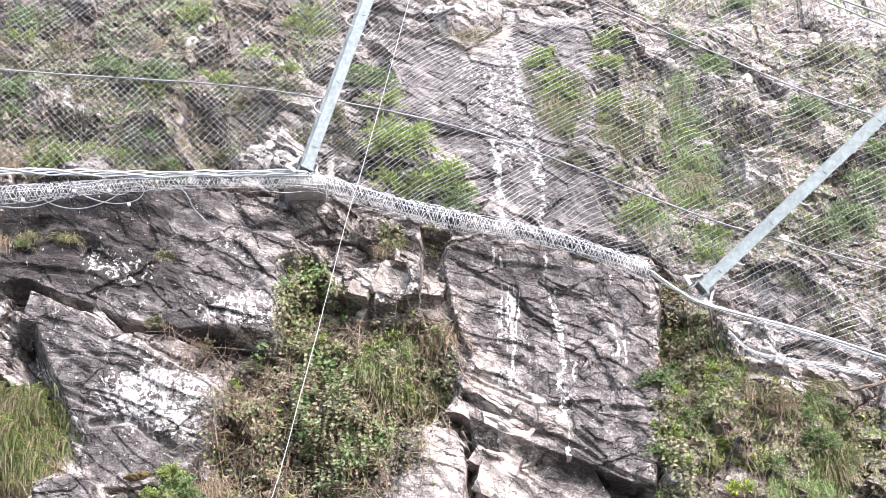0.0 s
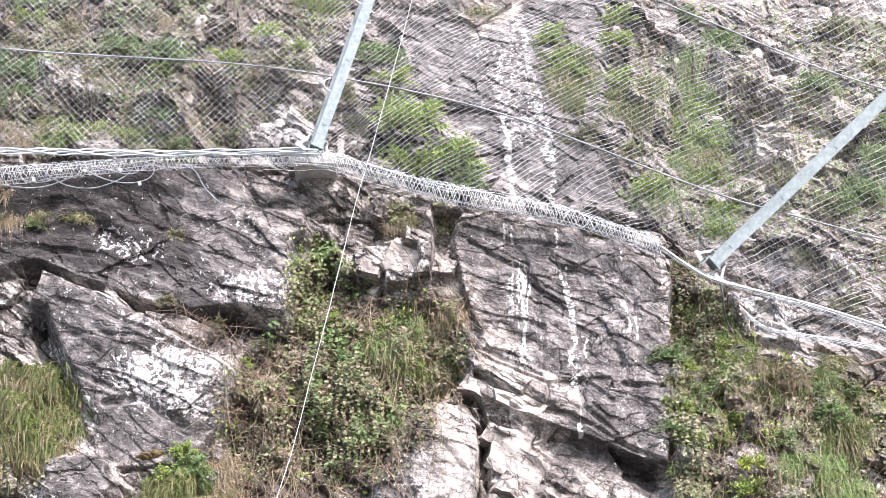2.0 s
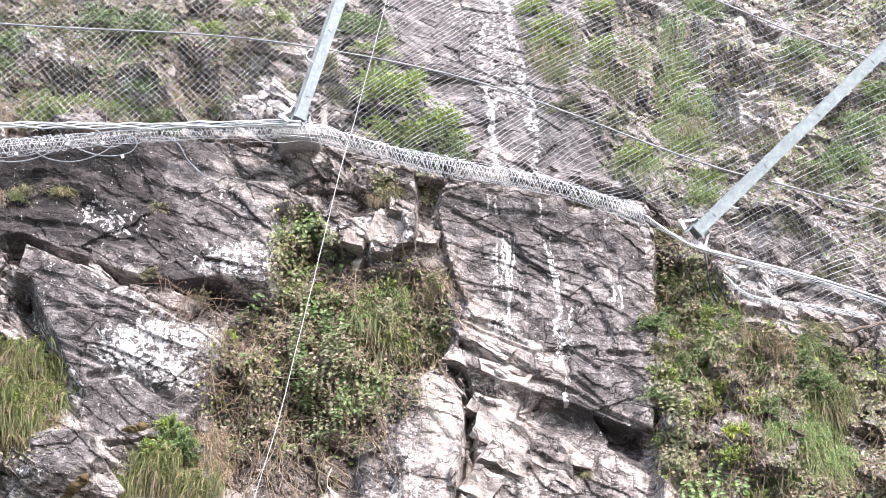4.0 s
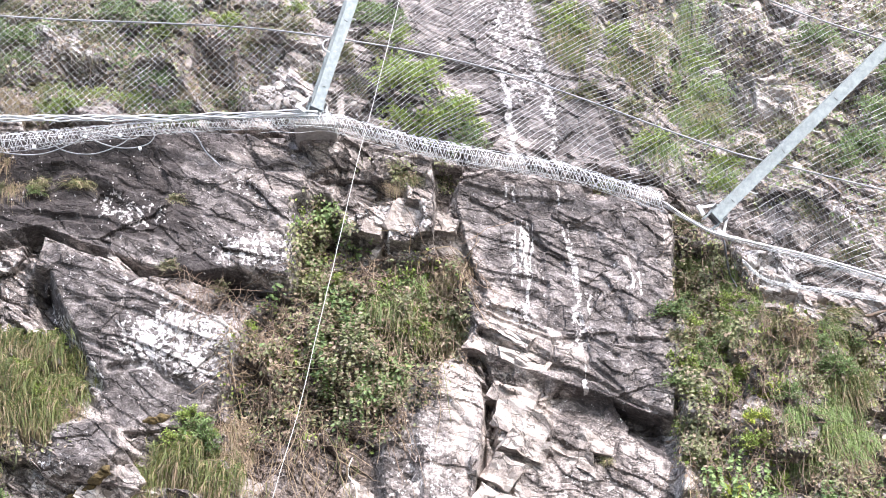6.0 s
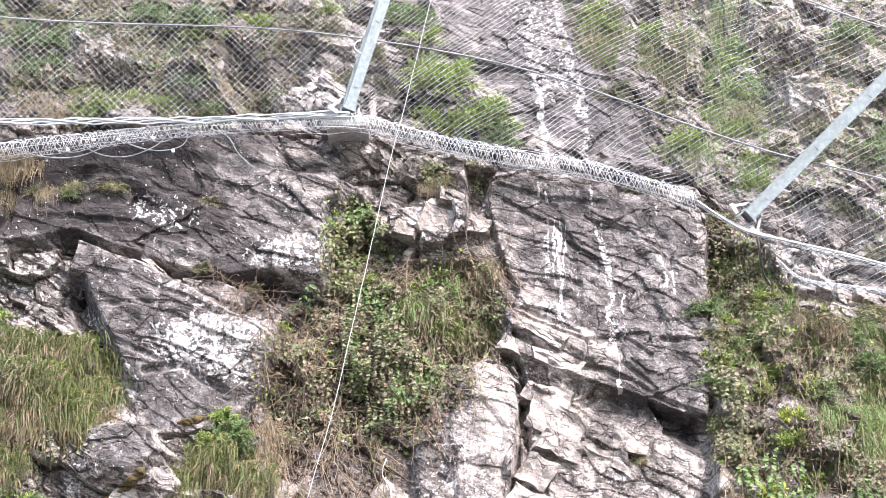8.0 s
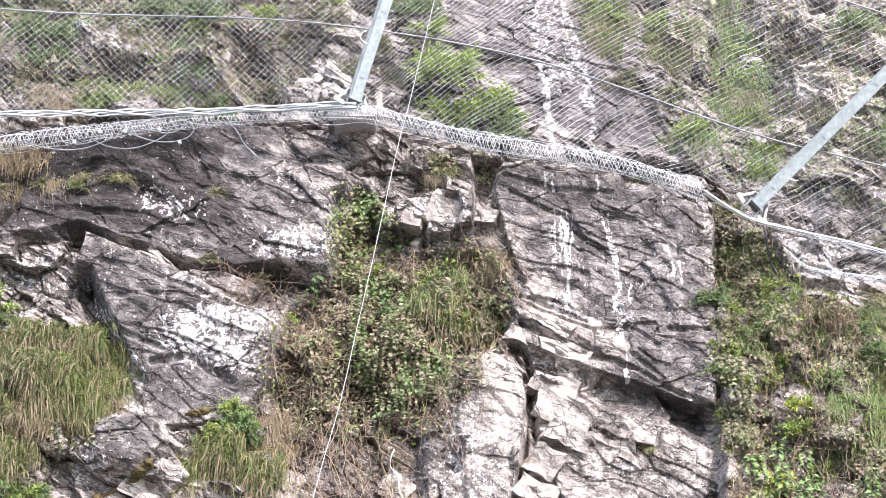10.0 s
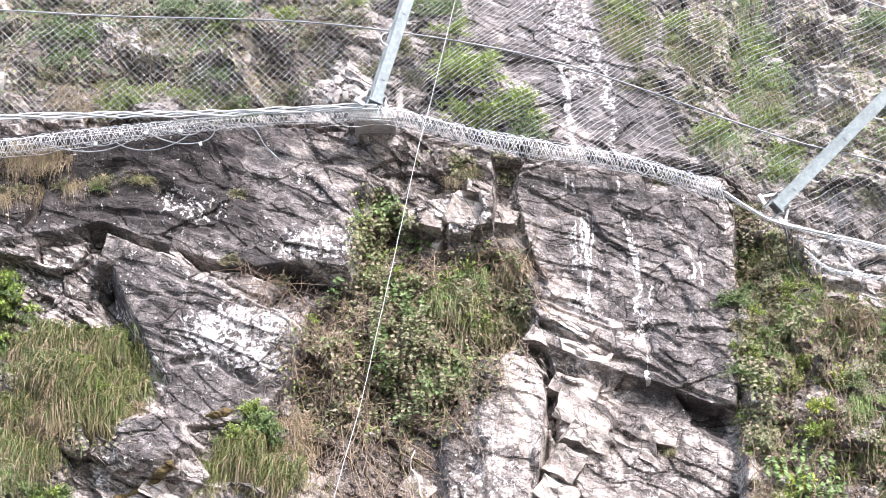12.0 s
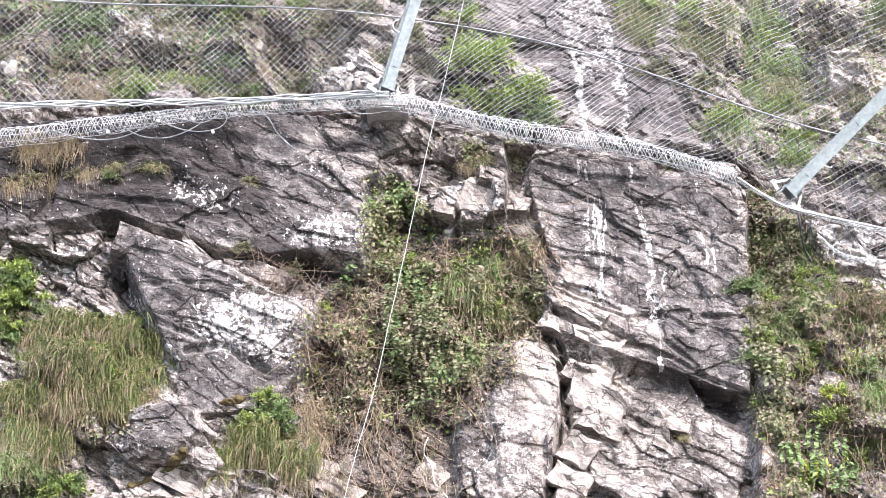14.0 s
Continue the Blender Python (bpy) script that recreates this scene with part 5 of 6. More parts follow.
plant("c", 1.15, -7.41, 13.39)
plant("c", 1.15, -6.95, 13.33)
plant("c", 1.15, -6.57, 13.16)
plant("c", 1.15, -7.97, 12.83)
plant("c", 1.15, -7.46, 12.78)
plant("c", 1.15, -7.0, 12.77)
plant("c", 1.15, -6.63, 12.66)
plant("d", 0.85, -7.94, 12.56)
plant("d", 0.85, -7.68, 12.48)
plant("d", 0.85, -6.62, 12.48)
plant("d", 0.85, -6.45, 12.61)
plant("d", 0.85, -7.02, 12.45)
plant("b", 0.5, -6.87, 13.05)
plant("b", 0.5, -7.33, 13.61)
plant("b", 0.6, -6.82, 14.23)
plant("c", 1.1, -8.67, 12.72)
plant("c", 1.1, -8.49, 12.07)
plant("c", 1.1, -8.17, 11.85)
plant("c", 1.2, -4.41, 11.95)
plant("c", 1.2, -3.95, 11.84)
plant("c", 1.2, -4.58, 11.52)
plant("c", 1.2, -4.07, 11.36)
plant("c", 1.2, -3.68, 11.52)
plant("d", 0.9, -3.55, 11.84)
plant("d", 0.9, -4.72, 11.31)
plant("d", 0.9, -3.41, 12.17)
plant("k", 1.0, -0.73, 15.46)
plant("k", 1.0, -0.36, 15.35)
plant("k", 1.0, -0.56, 14.99)
plant("k", 1.0, -0.15, 14.88)
plant("k", 1.0, -0.41, 14.53)
plant("c", 1.0, 0.38, 15.0)
plant("c", 1.0, 0.58, 14.71)
plant("c", 1.0, 0.17, 14.54)
plant("d", 0.7, 0.54, 15.59)
plant("d", 0.7, 0.43, 15.47)
plant("k", 1.15, 5.69, 23.22)
plant("k", 1.15, 5.72, 22.53)
plant("k", 1.15, 5.76, 22.02)
plant("k", 1.15, 5.79, 21.44)
plant("k", 1.15, 5.83, 20.95)
plant("k", 1.15, 5.58, 20.53)
plant("k", 1.15, 5.91, 20.55)
plant("k", 1.1, 5.21, 20.09)
plant("k", 1.1, 5.5, 19.96)
plant("k", 1.1, 5.9, 19.91)
plant("k", 1.1, 5.65, 19.74)
plant("k", 1.0, 4.6, 19.07)
plant("k", 1.0, 4.62, 18.7)
plant("k", 1.0, 5.86, 18.38)
plant("k", 1.0, 5.88, 18.09)
plant("c", 1.3, 2.88, 22.5)
plant("c", 1.3, 2.97, 21.92)
plant("c", 1.3, 3.0, 21.34)
plant("c", 1.2, 4.0, 21.99)
plant("c", 1.2, 3.9, 21.4)
plant("c", 1.2, 4.05, 21.0)
plant("c", 1.2, 4.51, 21.61)
plant("c", 1.1, -7.53, 19.85)
plant("c", 1.1, -6.84, 19.77)
plant("c", 1.1, -6.26, 19.6)
plant("c", 1.1, -5.24, 19.64)
plant("d", 0.7, -8.16, 19.47)
plant("d", 0.7, -8.53, 19.63)
plant("d", 0.7, -4.33, 19.56)
plant("d", 0.7, -4.93, 20.03)
plant("k", 0.9, 5.91, 15.54)
plant("k", 0.9, 6.04, 15.22)
plant("k", 0.9, 6.16, 14.84)
plant("k", 0.9, 5.94, 14.76)
plant("d", 0.6, 6.83, 14.99)
plant("d", 0.6, 6.93, 14.49)
plant("d", 0.6, 7.03, 14.05)
plant("d", 0.6, 7.15, 13.69)
plant("k", 1.0, 6.86, 12.65)
plant("k", 1.0, 7.2, 12.54)
plant("k", 1.0, 7.56, 12.85)
plant("k", 1.0, 6.98, 12.01)
plant("k", 1.0, 7.39, 12.03)
plant("k", 1.0, 7.79, 12.27)
plant("c", 1.0, 7.55, 14.32)
plant("c", 1.0, 7.95, 14.09)
plant("c", 1.0, 7.73, 13.34)
plant("l", 0.55, 6.32, 12.99)
plant("l", 0.55, 6.4, 13.17)
plant("l", 0.55, 5.94, 12.56)
plant("b", 0.8, 5.3, 14.23)
plant("b", 0.8, 5.67, 13.75)
plant("d", 0.8, -8.17, 17.77)
plant("d", 0.8, -8.43, 17.7)
plant("d", 0.8, -8.93, 17.83)
plant("g", 0.9, -8.82, 21.56)
plant("g", 0.9, -8.33, 21.38)
plant("g", 0.9, -5.34, 21.98)
plant("g", 0.9, -6.44, 22.27)
plant("g", 0.9, -8.58, 20.74)
plant("b", 0.8, -5.19, 21.64)
plant("b", 0.8, -4.3, 22.22)
plant("b", 0.8, -7.39, 19.62)
plant("b", 0.8, -7.03, 19.46)
plant("o", 0.8, -6.82, 21.52)
plant("o", 0.8, -5.1, 19.41)
plant("o", 0.8, -5.66, 19.35)
plant("o", 0.8, -8.74, 20.26)
plant("o", 0.8, -3.1, 21.97)
plant("o", 0.8, -1.67, 21.01)
plant("o", 0.8, -1.53, 20.38)
plant("g", 0.9, -4.95, 19.56)
plant("g", 0.9, 8.11, 19.29)
plant("g", 0.9, 8.57, 19.17)
plant("g", 0.9, 8.97, 19.5)
plant("g", 0.9, 8.32, 22.39)
plant("o", 0.8, 8.02, 22.03)
plant("o", 0.8, 8.92, 22.27)
plant("o", 0.8, 7.33, 19.55)
plant("o", 0.8, 6.46, 19.18)
plant("o", 0.8, 3.5, 18.04)
plant("o", 0.8, 4.21, 20.06)
plant("o", 0.8, 3.18, 20.3)
plant("b", 0.7, 2.95, 22.6)
plant("b", 0.7, 3.1, 22.1)
plant("b", 0.7, 4.58, 18.92)
plant("b", 0.7, 5.9, 18.24)
plant("b", 0.7, 4.09, 21.67)
plant("o", 0.5, -7.45, 13.72)
plant("o", 0.5, -6.91, 13.44)
plant("o", 0.5, -7.77, 13.89)
plant("o", 0.5, -7.06, 12.94)
plant("o", 0.5, -8.14, 13.5)
plant("b", 0.4, -6.56, 13.05)
plant("b", 0.4, -6.43, 12.72)
plant("b", 0.4, -7.02, 13.61)
plant("g", 0.5, -7.99, 13.05)
plant("g", 0.5, -7.38, 13.05)
plant("b", 0.75, -0.67, 15.23)
plant("b", 0.75, -0.36, 14.94)
plant("b", 0.75, -0.51, 14.59)
plant("b", 0.75, -0.83, 14.87)
plant("b", 0.5, -2.04, 15.56)
plant("b", 0.5, -1.89, 13.6)
plant("b", 0.5, -3.26, 14.51)
plant("b", 0.7, 5.83, 15.27)
plant("b", 0.7, 6.01, 14.89)
plant("b", 0.7, 5.02, 14.71)
plant("b", 0.7, 4.71, 13.69)
plant("b", 0.7, 4.98, 13.1)
plant("b", 0.7, 7.29, 12.37)
plant("g", 0.8, 5.05, 16.28)
plant("g", 0.8, 4.87, 15.47)
plant("g", 0.8, 5.03, 14.21)
plant("g", 0.8, 5.51, 14.24)
plant("g", 0.8, 7.68, 13.71)
plant("b", 1.0, -9.2, 15.46)
plant("b", 1.0, -8.9, 15.17)
plant("b", 1.0, -9.18, 14.87)
plant("g", 0.8, -8.31, 11.32)
plant("g", 0.8, -7.59, 11.11)
plant("g", 0.8, -8.0, 11.21)
plant("g", 0.7, 7.33, 14.31)
plant("g", 0.7, 8.0, 14.47)
plant("g", 0.7, 7.48, 13.82)
plant("o", 0.7, 6.89, 13.31)
plant("o", 0.7, 8.09, 13.6)
plant("o", 0.7, 6.56, 12.35)
plant("o", 0.7, 6.13, 12.22)
plant("o", 0.8, -6.0, 20.38)
plant("o", 0.8, -3.66, 21.47)
plant("o", 0.8, -2.61, 21.47)
plant("o", 0.8, -2.22, 20.34)
plant("o", 0.8, -8.21, 22.21)
plant("o", 0.8, -7.36, 22.03)
plant("b", 0.6, -6.04, 19.75)
plant("b", 0.6, -4.05, 22.13)
plant("b", 0.6, -2.64, 22.14)
plant("o", 0.42, -7.85, 13.61)
plant("o", 0.42, -7.31, 13.89)
plant("o", 0.42, -6.77, 13.61)
plant("o", 0.42, -7.55, 13.16)
plant("o", 0.42, -6.81, 12.94)
plant("o", 0.42, -7.88, 12.94)
plant("b", 0.35, -7.42, 13.5)
plant("b", 0.35, -6.79, 13.27)
plant("b", 0.35, -7.11, 13.95)
plant("b", 0.35, -7.81, 13.27)
plant("o", 0.4, -4.25, 11.84)
plant("o", 0.4, -3.84, 11.63)
plant("b", 0.4, -4.07, 12.17)
plant("b", 0.4, -3.77, 12.27)

for models in KINDS.values():
    for model in models:
        for ob in (*model.children_recursive, model):
            bpy.data.objects.remove(ob)


# ---- creepers, low growth and dry stems: uncounted ----
def scatter(ring, count, seed, clump, share):
    """Random places inside a ring (x, z), in clumps."""
    g = np.random.default_rng(seed)
    p = np.array(ring)
    lo, hi = p.min(0), p.max(0)
    x, z = g.uniform(lo[0], hi[0], count * 6), g.uniform(lo[1], hi[1], count * 6)
    ok = (within(x, z, ring, 0.4) > g.uniform(0, 1, len(x))) & (waves(x, z, clump, 3, seed) > share + 0.15 * g.normal(size=len(x)))
    return x[ok][:count], z[ok][:count], g


def creeper(ring, count, seed, leaf, material, label, clump=0.9, share=0.0, thick=0.16):
    x, z, g = scatter(ring, count, seed, clump, share)
    n = len(x)
    lump = 0.55 + 0.45 * np.clip(waves(x, z, 0.35, 2, seed + 5) * 1.4, -1, 1)
    pos = np.stack([x, cliff_y(x, z) - thick * lump * g.uniform(0.1, 1.0, n), z], -1)
    way = np.stack([g.normal(size=n), g.uniform(-0.9, 0.3, n), g.normal(size=n) - 0.6], -1)
    flat = np.array([0, -0.8, 0.6]) + g.normal(size=(n, 3)) * 0.55
    size = leaf * g.uniform(0.55, 1.35, n)
    tagged(new("creeper", raw_mesh("creeper", *leaves(pos, way, flat, size, size * 0.75), material)), label, "creeper", kind="stuff")


def trailing(ring, count, seed, long, leaf, material, label, far=0.3, share=-1.5):
    """Leafy shoots that hang down before the rock, each with leaves to both sides."""
    x, z, g = scatter(ring, count, seed, 0.9, share)
    pos, way = [], []
    for px, pz in zip(x, z):
        n = int(long * g.uniform(0.5, 1.3) / 0.032)
        q = np.stack([px + np.cumsum(g.normal(size=n) * 0.012), pz - np.arange(n) * 0.032], -1)
        y = cliff_y(q[:, 0], q[:, 1])
        y = np.minimum(y, y.mean()) - g.uniform(0.0, 1.0) * far
        for k in range(2):
            side = np.where((np.arange(n) + k) % 2, 1.0, -1.0)
            pos.append(np.stack([q[:, 0] + 0.03 * side, y + g.normal(size=n) * 0.03, q[:, 1]], -1))
            way.append(np.stack([side + g.normal(size=n) * 0.3, -0.5 + g.normal(size=n) * 0.3, -0.5 + g.normal(size=n) * 0.4], -1))
    pos, way = np.concatenate(pos), np.concatenate(way)
    flat = np.array([0, -0.7, 0.7]) + g.normal(size=pos.shape) * 0.4
    size = leaf * g.uniform(0.6, 1.3, len(pos))
    tagged(new("creeper", raw_mesh("creeper", *leaves(pos, way, flat, size, size * 0.72), material)), label, "creeper", kind="stuff")


def low_grass(ring, count, seed, long, material, label, share=0.1):
    x, z, g = scatter(ring, count, seed, 0.7, share)
    n = len(x)
    pos = np.stack([x, cliff_y(x, z) + 0.02, z], -1)
    way = np.stack([g.normal(size=n) * 0.5, g.uniform(-1, -0.3, n), g.uniform(0, 1, n)], -1)
    tagged(new("grass", raw_mesh("grass", *blades(pos, way, long * g.uniform(0.5, 1.3, n), 0.014, g.uniform(0.7, 1.5, n), g, 4), material)), label, "grass", kind="stuff")


def dry_stems(ring, count, seed, long, label, fall=0.6, radius=0.007, share=-0.3, material=None):
    x, z, g = scatter(ring, count, seed, 1.0, share)
    steps_n = 9
    d = np.stack([g.normal(size=len(x)) * 0.7, g.uniform(-1, 0.5, len(x)) - fall], -1)
    d = unit(d) * (long * g.uniform(0.4, 1.2, len(x)) / steps_n)[:, None]
    p = np.stack([x, z], -1)
    path = [p]
    for _ in range(steps_n):
        d = d + g.normal(size=d.shape) * 0.025 + np.array([0, -0.006])
        p = p + d
        path.append(p)
    path = np.stack(path, 1)
    y = cliff_y(path[:, :, 0].ravel(), path[:, :, 1].ravel()).reshape(path.shape[:2])
    y = np.minimum(y, y.mean(1, keepdims=True)) - g.uniform(0.02, 0.30, len(x))[:, None]
    tagged(new("dry_stems", raw_mesh("dry_stems", *tubes(np.stack([path[:, :, 0], y, path[:, :, 1]], -1), radius, 3), material or BARK, True)), label, "stems", kind="stuff")


IVY = [(-2.46, 16.83), (-1.90, 17.19), (-1.25, 16.16), (0.35, 15.83), (0.84, 14.92), (0.71, 14.16), (-0.23, 14.01), (-0.41, 12.95), (-1.22, 12.85), (-2.06, 13.05), (-2.60, 13.62), (-3.35, 14.03), (-3.00, 14.97), (-2.44, 15.31)]
TANGLE = [(-3.51, 14.10), (-2.58, 15.22), (-0.29, 15.92), (0.78, 15.78), (0.81, 13.92), (-0.19, 12.44), (-0.78, 12.07), (-3.23, 12.12), (-3.75, 12.98)]
GULLY = [(4.96, 17.29), (5.71, 16.47), (6.17, 15.42), (7.34, 14.61), (9.33, 14.48), (10.27, 10.65), (4.48, 10.41)]
GULLY_WALL = [(4.92, 17.31), (5.64, 16.34), (5.97, 14.79), (5.49, 12.63), (5.12, 10.39), (4.48, 10.41), (4.68, 14.32)]
SLOPE_LEFT = [(-13.79, 28.15), (-1.45, 28.58), (-1.73, 23.54), (-2.50, 20.82), (-3.63, 19.91), (-5.49, 19.43), (-11.62, 19.18)]
SLOPE_RIGHT = [(4.21, 30.12), (15.27, 32.30), (11.87, 16.36), (8.39, 16.41), (6.17, 17.78), (4.31, 18.08), (3.86, 21.76)]
LOW_LEFT = [(-11.52, 15.67), (-8.73, 15.24), (-8.28, 14.24), (-6.56, 13.36), (-6.20, 11.96), (-7.71, 11.54), (-7.24, 10.69), (-7.70, 9.45), (-10.64, 9.44)]
LIP = [(-1.34, 18.09), (0.41, 17.69), (0.74, 17.24), (0.10, 17.15), (-0.99, 17.51)]
creeper(IVY, 6500, 51, 0.078, OLIVE, "dark olive creeper with dry leaves over the hollow", 0.8, -0.05, 0.42)
creeper(IVY, 2200, 52, 0.088, GREEN, "green creeper leaves over the hollow", 0.6, 0.15, 0.45)
creeper(IVY, 900, 53, 0.08, BRIGHT, "young bright creeper leaves over the hollow", 0.5, 0.25)
creeper(GULLY_WALL, 4500, 54, 0.075, OLIVE, "green creeper over the side of the gully", 0.8, 0.1, 0.35)
creeper(GULLY, 7000, 55, 0.068, OLIVE, "low olive growth over the gully slope", 0.9, 0.25, 0.3)
creeper(GULLY, 1500, 56, 0.08, BRIGHT, "bright low leaves over the gully slope", 0.7, 0.25)
creeper(SLOPE_LEFT, 9000, 57, 0.088, OLIVE, "low olive growth over the slope behind the net", 1.0, 0.05)
creeper(SLOPE_LEFT, 6500, 58, 0.088, GREEN, "green low leaves over the slope behind the net", 0.8, 0.2)
creeper(SLOPE_RIGHT, 9000, 59, 0.088, OLIVE, "low olive growth over the slope behind the net", 1.0, 0.05)
creeper(SLOPE_RIGHT, 4500, 60, 0.088, GREEN, "green low leaves over the slope behind the net", 0.9, 0.15)
creeper(LIP, 700, 61, 0.06, OLIVE, "thin olive creeper below the cliff edge", 0.5, 0.1)
creeper(LOW_LEFT, 1500, 62, 0.08, OLIVE, "low olive growth beside the slab", 0.7, 0.1)
creeper(TANGLE, 2600, 77, 0.075, OLIVE, "dark and dry creeper leaves among the stems of the hollow", 0.5, 0.0, 0.42)
creeper(TANGLE, 700, 78, 0.07, BRIGHT, "few bright leaves among the stems of the hollow", 0.4, 0.3, 0.2)
HANGING = [(-2.47, 15.92), (-1.52, 15.93), (-0.66, 13.84), (-0.85, 12.72), (-1.77, 12.71), (-2.22, 14.51)]
trailing(HANGING, 24, 91, 0.5, 0.085, GREEN, "green leafy shoots hanging down before the hollow", 0.5)
trailing(HANGING, 60, 92, 0.5, 0.08, OLIVE, "dull leafy shoots hanging down before the hollow", 0.5)
trailing([(-2.45, 16.89), (-1.97, 16.76), (-1.95, 16.04), (-2.37, 16.04)], 6, 93, 0.5, 0.075, OLIVE, "green leafy shoots in the crack beside the brow", 0.4)
trailing([(4.7, 16.78), (5.48, 16.35), (5.51, 15.26), (5.14, 13.72), (4.55, 12.77), (4.61, 14.68)], 30, 94, 0.4, 0.08, OLIVE, "olive leafy shoots down the side of the gully", 0.4)
trailing([(4.82, 13.7), (5.28, 13.01), (5.27, 11.84), (4.78, 12.03)], 8, 95, 0.8, 0.085, OLIVE, "dull leafy shoots down the side of the gully", 0.35)
trailing([(4.85, 11.7), (6.19, 11.87), (6.29, 10.97), (4.85, 10.69)], 18, 96, 0.35, 0.11, GREEN, "broad green leaves at the foot of the gully", 0.4)
trailing([(6.88, 11.66), (8.29, 12.17), (8.08, 10.8), (6.87, 10.77)], 12, 97, 0.35, 0.11, GREEN, "green leaves at the foot of the gully", 0.4)
low_grass(GULLY, 1500, 63, 0.32, GRASS, "grass over the gully slope")
low_grass(GULLY, 900, 64, 0.34, STRAW, "dead grass over the gully slope", 0.2)
low_grass(SLOPE_LEFT, 4500, 65, 0.28, STRAW, "dead grass over the slope behind the net", 0.15)
low_grass(SLOPE_LEFT, 3500, 66, 0.28, GRASS, "grass over the slope behind the net", 0.2)
low_grass(SLOPE_RIGHT, 2000, 67, 0.30, GRASS, "grass over the slope behind the net", 0.15)
low_grass(SLOPE_RIGHT, 2500, 68, 0.30, STRAW, "dead grass over the slope behind the net", 0.25)
low_grass(LOW_LEFT, 900, 69, 0.35, GRASS, "grass beside the slab", 0.0)
creeper(TANGLE, 3000, 79, 0.07, DEAD_LEAF, "dead brown leaves caught in the hollow", 0.5, -0.2, 0.4)
creeper(SLOPE_LEFT, 5000, 83, 0.08, DEAD_LEAF, "dead brown leaves over the slope behind the net", 0.8, 0.0, 0.2)
creeper(SLOPE_RIGHT, 4000, 85, 0.08, DEAD_LEAF, "dead brown leaves over the slope behind the net", 0.8, 0.1, 0.2)
creeper(GULLY, 3000, 86, 0.07, DEAD_LEAF, "dead brown leaves over the gully slope", 0.6, 0.1, 0.2)
dry_stems(TANGLE, 230, 71, 0.6, "tangle of dry brown stems in the hollow", 0.6, 0.007, -1.5)
dry_stems(TANGLE, 130, 72, 0.45, "pale dry vine stems in the hollow", 0.3, 0.006, -1.5, STRAW)
dry_stems(GULLY, 330, 73, 0.7, "dry stems on the gully slope")
dry_stems(SLOPE_LEFT, 360, 74, 0.6, "dry stems on the slope behind the net", 0.2)
dry_stems(SLOPE_RIGHT, 330, 75, 0.6, "dry stems on the slope behind the net", 0.2)
dry_stems([(-3.90, 11.98), (-1.50, 12.83), (-0.45, 10.66), (-3.81, 10.42)], 90, 76, 1.0, "thin pale roots hanging down the lower face", 1.6, 0.007, -0.6, STRAW)
dry_stems([(-1.95, 16.1), (-0.89, 15.88), (0.81, 15.95), (0.96, 15.36), (-0.25, 15.47), (-1.51, 15.33)], 110, 98, 0.5, "brown dry stems matted over the top of the hollow", 0.1, 0.009, -1.5)
dry_stems([(-1.95, 16.1), (-0.89, 15.88), (0.81, 15.95), (0.96, 15.36), (-0.25, 15.47), (-1.51, 15.33)], 30, 99, 0.6, "pale dry stems matted over the top of the hollow", 0.2, 0.008, -1.5, STRAW)
dry_stems([(-3.68, 14.51), (-2.34, 14.86), (-1.89, 13.6), (-2.26, 12.28), (-3.49, 12.71)], 45, 100, 0.7, "pale looping vine stems over the hollow", 0.3, 0.008, -1.5, STRAW)
dry_stems([(-4.67, 15.56), (-2.55, 14.98), (-2.53, 14.51), (-4.01, 14.86)], 70, 101, 0.6, "thin brown stems under the brow", 0.4, 0.006, -1.5)


# ---- broken blocks of the face ----
def block(seed, wide, high, deep):
    """An angular block with uneven corners, slightly broken edges and chipped faces."""
    g = random.Random(seed)
    bm = bmesh.new()
    bmesh.ops.create_cube(bm, size=1)
    for v in bm.verts:
        v.co = Vector((v.co.x * wide * g.uniform(0.75, 1.15), v.co.y * deep * g.uniform(0.8, 1.2), v.co.z * high * g.uniform(0.75, 1.15)))
    bmesh.ops.subdivide_edges(bm, edges=bm.edges[:], cuts=4, use_grid_fill=True)
    for v in bm.verts:
        k = noise.cell(v.co * 5 + Vector((seed * 3.1, 0, 0)))
        v.co += noise.noise_vector(v.co * 3 + Vector((seed, 0, 0))) * 0.09 + Vector((0, (k - 0.5) * 0.05, 0))
    me = bpy.data.meshes.new("rock_block")
    bm.to_mesh(me)
    bm.free()
    me.materials.append(BROKEN)
    return me


BLOCKS = []
BLOCKS.append(((1.64, 12.96), 0.8, 0.35))
BLOCKS.append(((1.73, 12.48), 0.95, 0.5))
BLOCKS.append(((1.77, 12.0), 0.7, 0.35))
BLOCKS.append(((2.68, 11.84), 0.8, 0.3))
BLOCKS.append(((1.35, 11.52), 0.5, 0.5))
BLOCKS.append(((3.1, 12.12), 0.5, 0.3))
BLOCKS.append(((1.25, 11.02), 0.7, 0.4))
BLOCKS.append(((-0.42, 16.51), 0.75, 0.55))
BLOCKS.append(((-0.95, 16.42), 0.4, 0.35))
BLOCKS.append(((-0.11, 16.91), 0.4, 0.2))
BLOCKS.append(((0.46, 15.86), 0.5, 0.3))
BLOCKS.append(((0.38, 16.48), 0.5, 0.25))
BLOCKS.append(((1.0, 13.95), 0.5, 0.3))
BLOCKS.append(((1.61, 14.16), 0.8, 0.2))
BLOCKS.append(((1.82, 13.66), 0.9, 0.22))
BLOCKS.append(((-0.83, 16.15), 0.12, 0.5))
BLOCKS.append(((-5.66, 11.01), 0.9, 0.35))
BLOCKS.append(((-3.29, 11.32), 0.6, 0.3))
BLOCKS.append(((-2.89, 10.94), 0.8, 0.3))
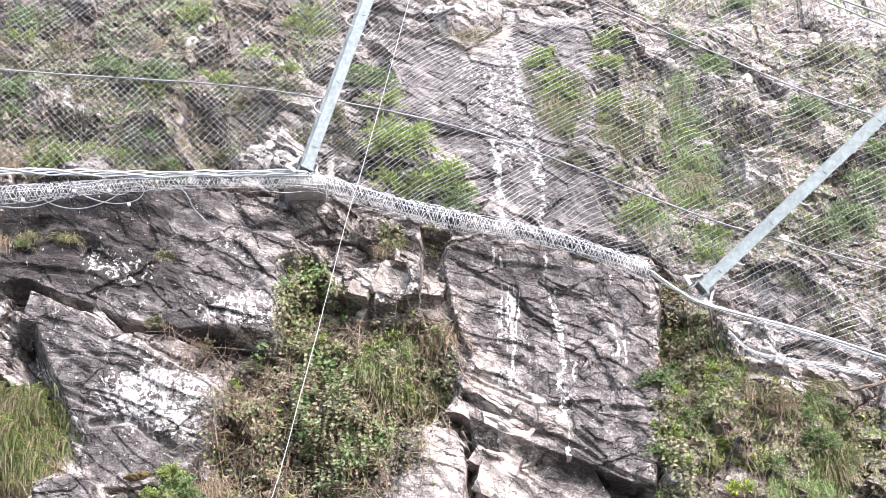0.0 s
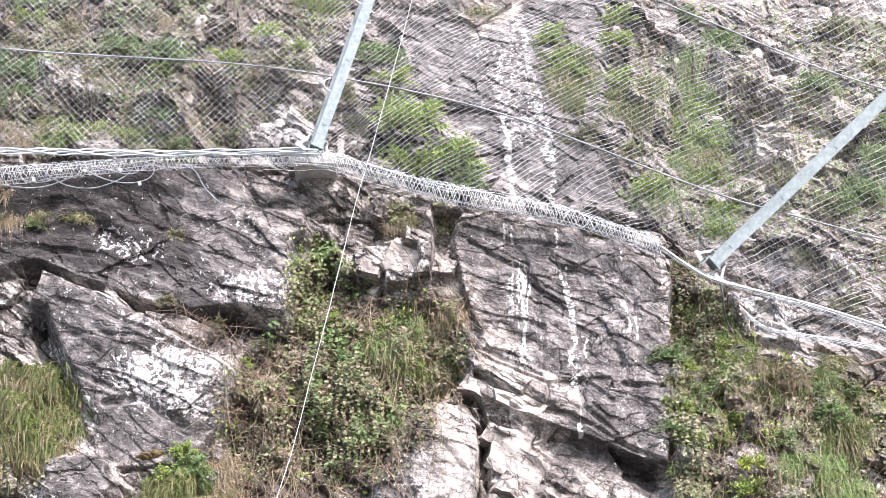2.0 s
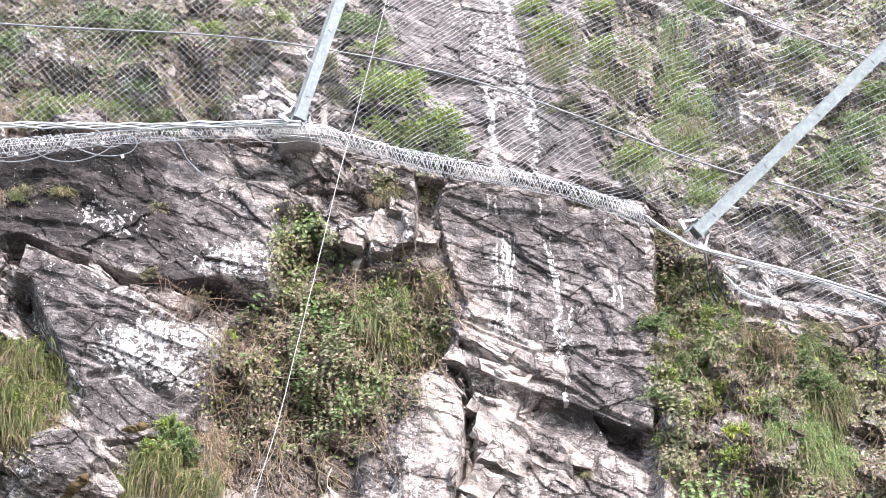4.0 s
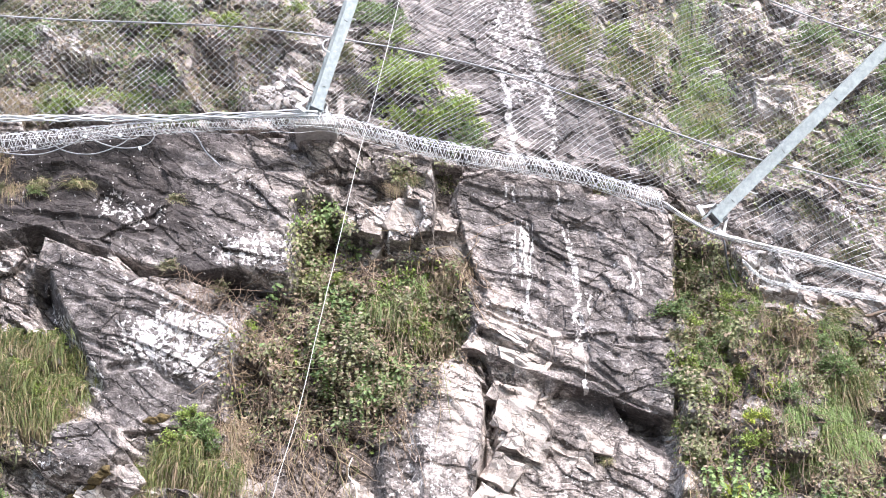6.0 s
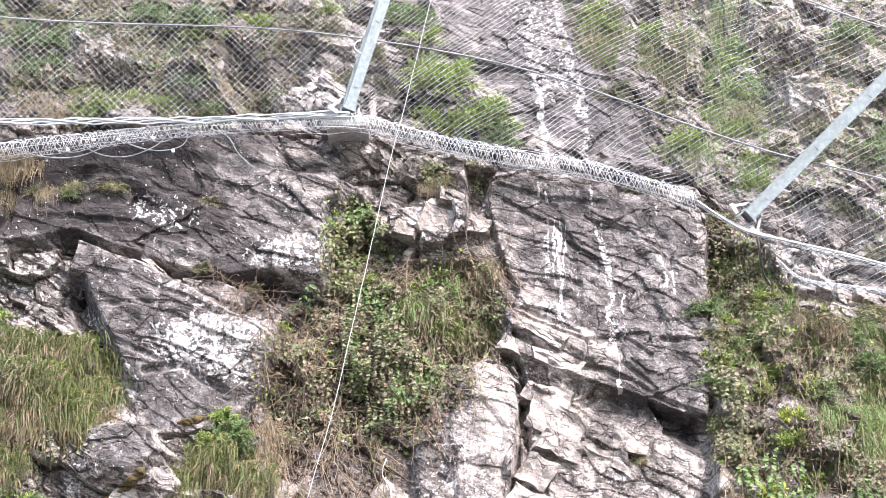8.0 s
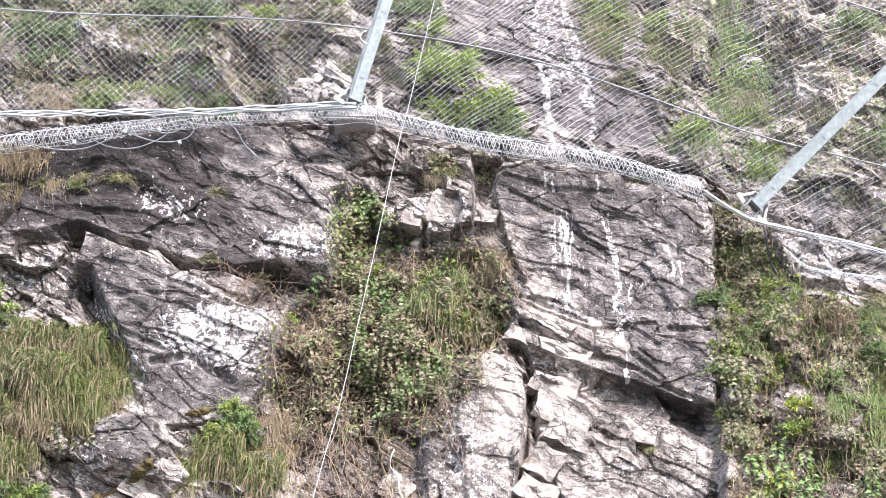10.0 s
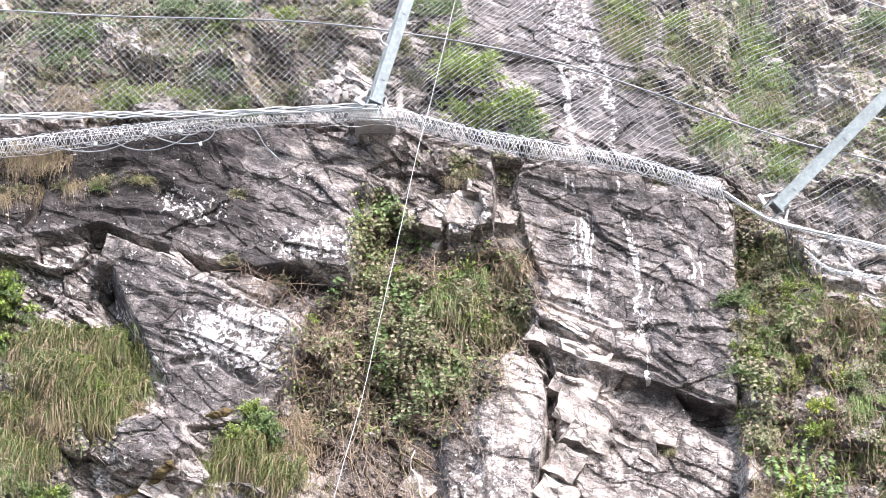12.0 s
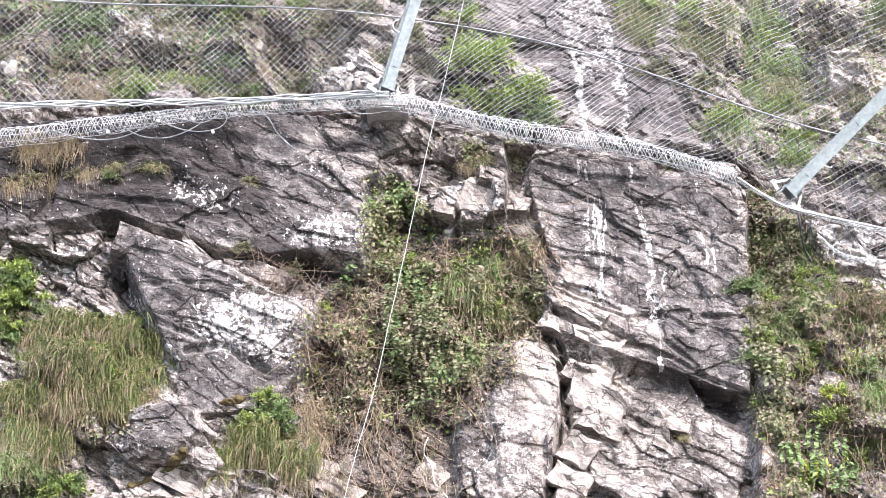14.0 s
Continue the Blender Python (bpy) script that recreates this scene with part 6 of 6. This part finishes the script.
BLOCKS.append(((-1.26, 11.21), 0.5, 0.4))
for k, ((px, pz), wide, high) in enumerate(BLOCKS):
    ob = held("rock_block", block(k, wide * 1.15, high * 1.1, 0.5), cliff, "pale freshly broken angular block")
    ob.matrix_world = Matrix.LocRotScale(surface(px, pz, -0.19), Euler((0.05, radians(22) + 0.1 * math.sin(k * 2.1), 0.15 * math.sin(k * 3.7))), None)


# ---- loose stones ----
def stone(seed):
    g = random.Random(seed)
    bm = bmesh.new()
    bmesh.ops.create_icosphere(bm, subdivisions=2, radius=0.5)
    planes = [(Vector([g.gauss(0, 1) for _ in range(3)]).normalized(), g.uniform(0.24, 0.42)) for _ in range(9)]
    for v in bm.verts:
        for n, d in planes:
            over = v.co.dot(n) - d
            if over > 0:
                v.co -= n * over
        v.co += noise.noise_vector(v.co * 4 + Vector((seed, 0, 0))) * 0.03
    me = bpy.data.meshes.new("stone")
    bm.to_mesh(me)
    bm.free()
    me.materials.append(STONE)
    return me


STONES = [stone(i) for i in range(6)]
for ring, count, seed, big in ((SLOPE_LEFT, 60, 81, 0.42), (SLOPE_RIGHT, 60, 82, 0.45), ([(-3.45, 20.58), (-1.10, 20.12), (-1.08, 19.48), (-3.41, 19.18)], 10, 84, 0.4)):
    x, z, g = scatter(ring, count, seed, 1.2, -0.1)
    for px, pz in zip(x, z):
        size = big * g.uniform(0.35, 1.0)
        ob = new("stone", STONES[int(g.integers(6))])
        ob.matrix_world = Matrix.LocRotScale(surface(px, pz, -0.18 * size), Euler(g.uniform(0, 6, 3)), Vector((size * 1.3, size, size * 0.8)))
        tagged(ob, "pale broken stone lodged on the slope", "stone", "loose stones on the slope")


def moss(line, wide):
    q = smooth_line(line, 5)
    bm = bmesh.new()
    for i, (px, pz) in enumerate(q):
        m = Matrix.LocRotScale(surface(px, pz, 0.0), None, Vector((wide, wide * 0.8, wide * 0.7)) * (0.8 + 0.4 * math.sin(i * 1.9)**2))
        bmesh.ops.create_icosphere(bm, subdivisions=2, radius=1, matrix=m)
    for v in bm.verts:
        v.co += noise.noise_vector(v.co * 9) * 0.05
    me = bpy.data.meshes.new("moss_cushion")
    bm.to_mesh(me)
    bm.free()
    me.materials.append(MOSS)
    tagged(new("moss_cushion", me), "brown moss cushion along a rock ledge", "moss")


moss([(-6.56, 10.97), (-6.14, 11.11), (-5.82, 11.29), (-5.58, 11.48)], 0.11)
moss([(-4.97, 12.44), (-4.63, 12.54)], 0.10)
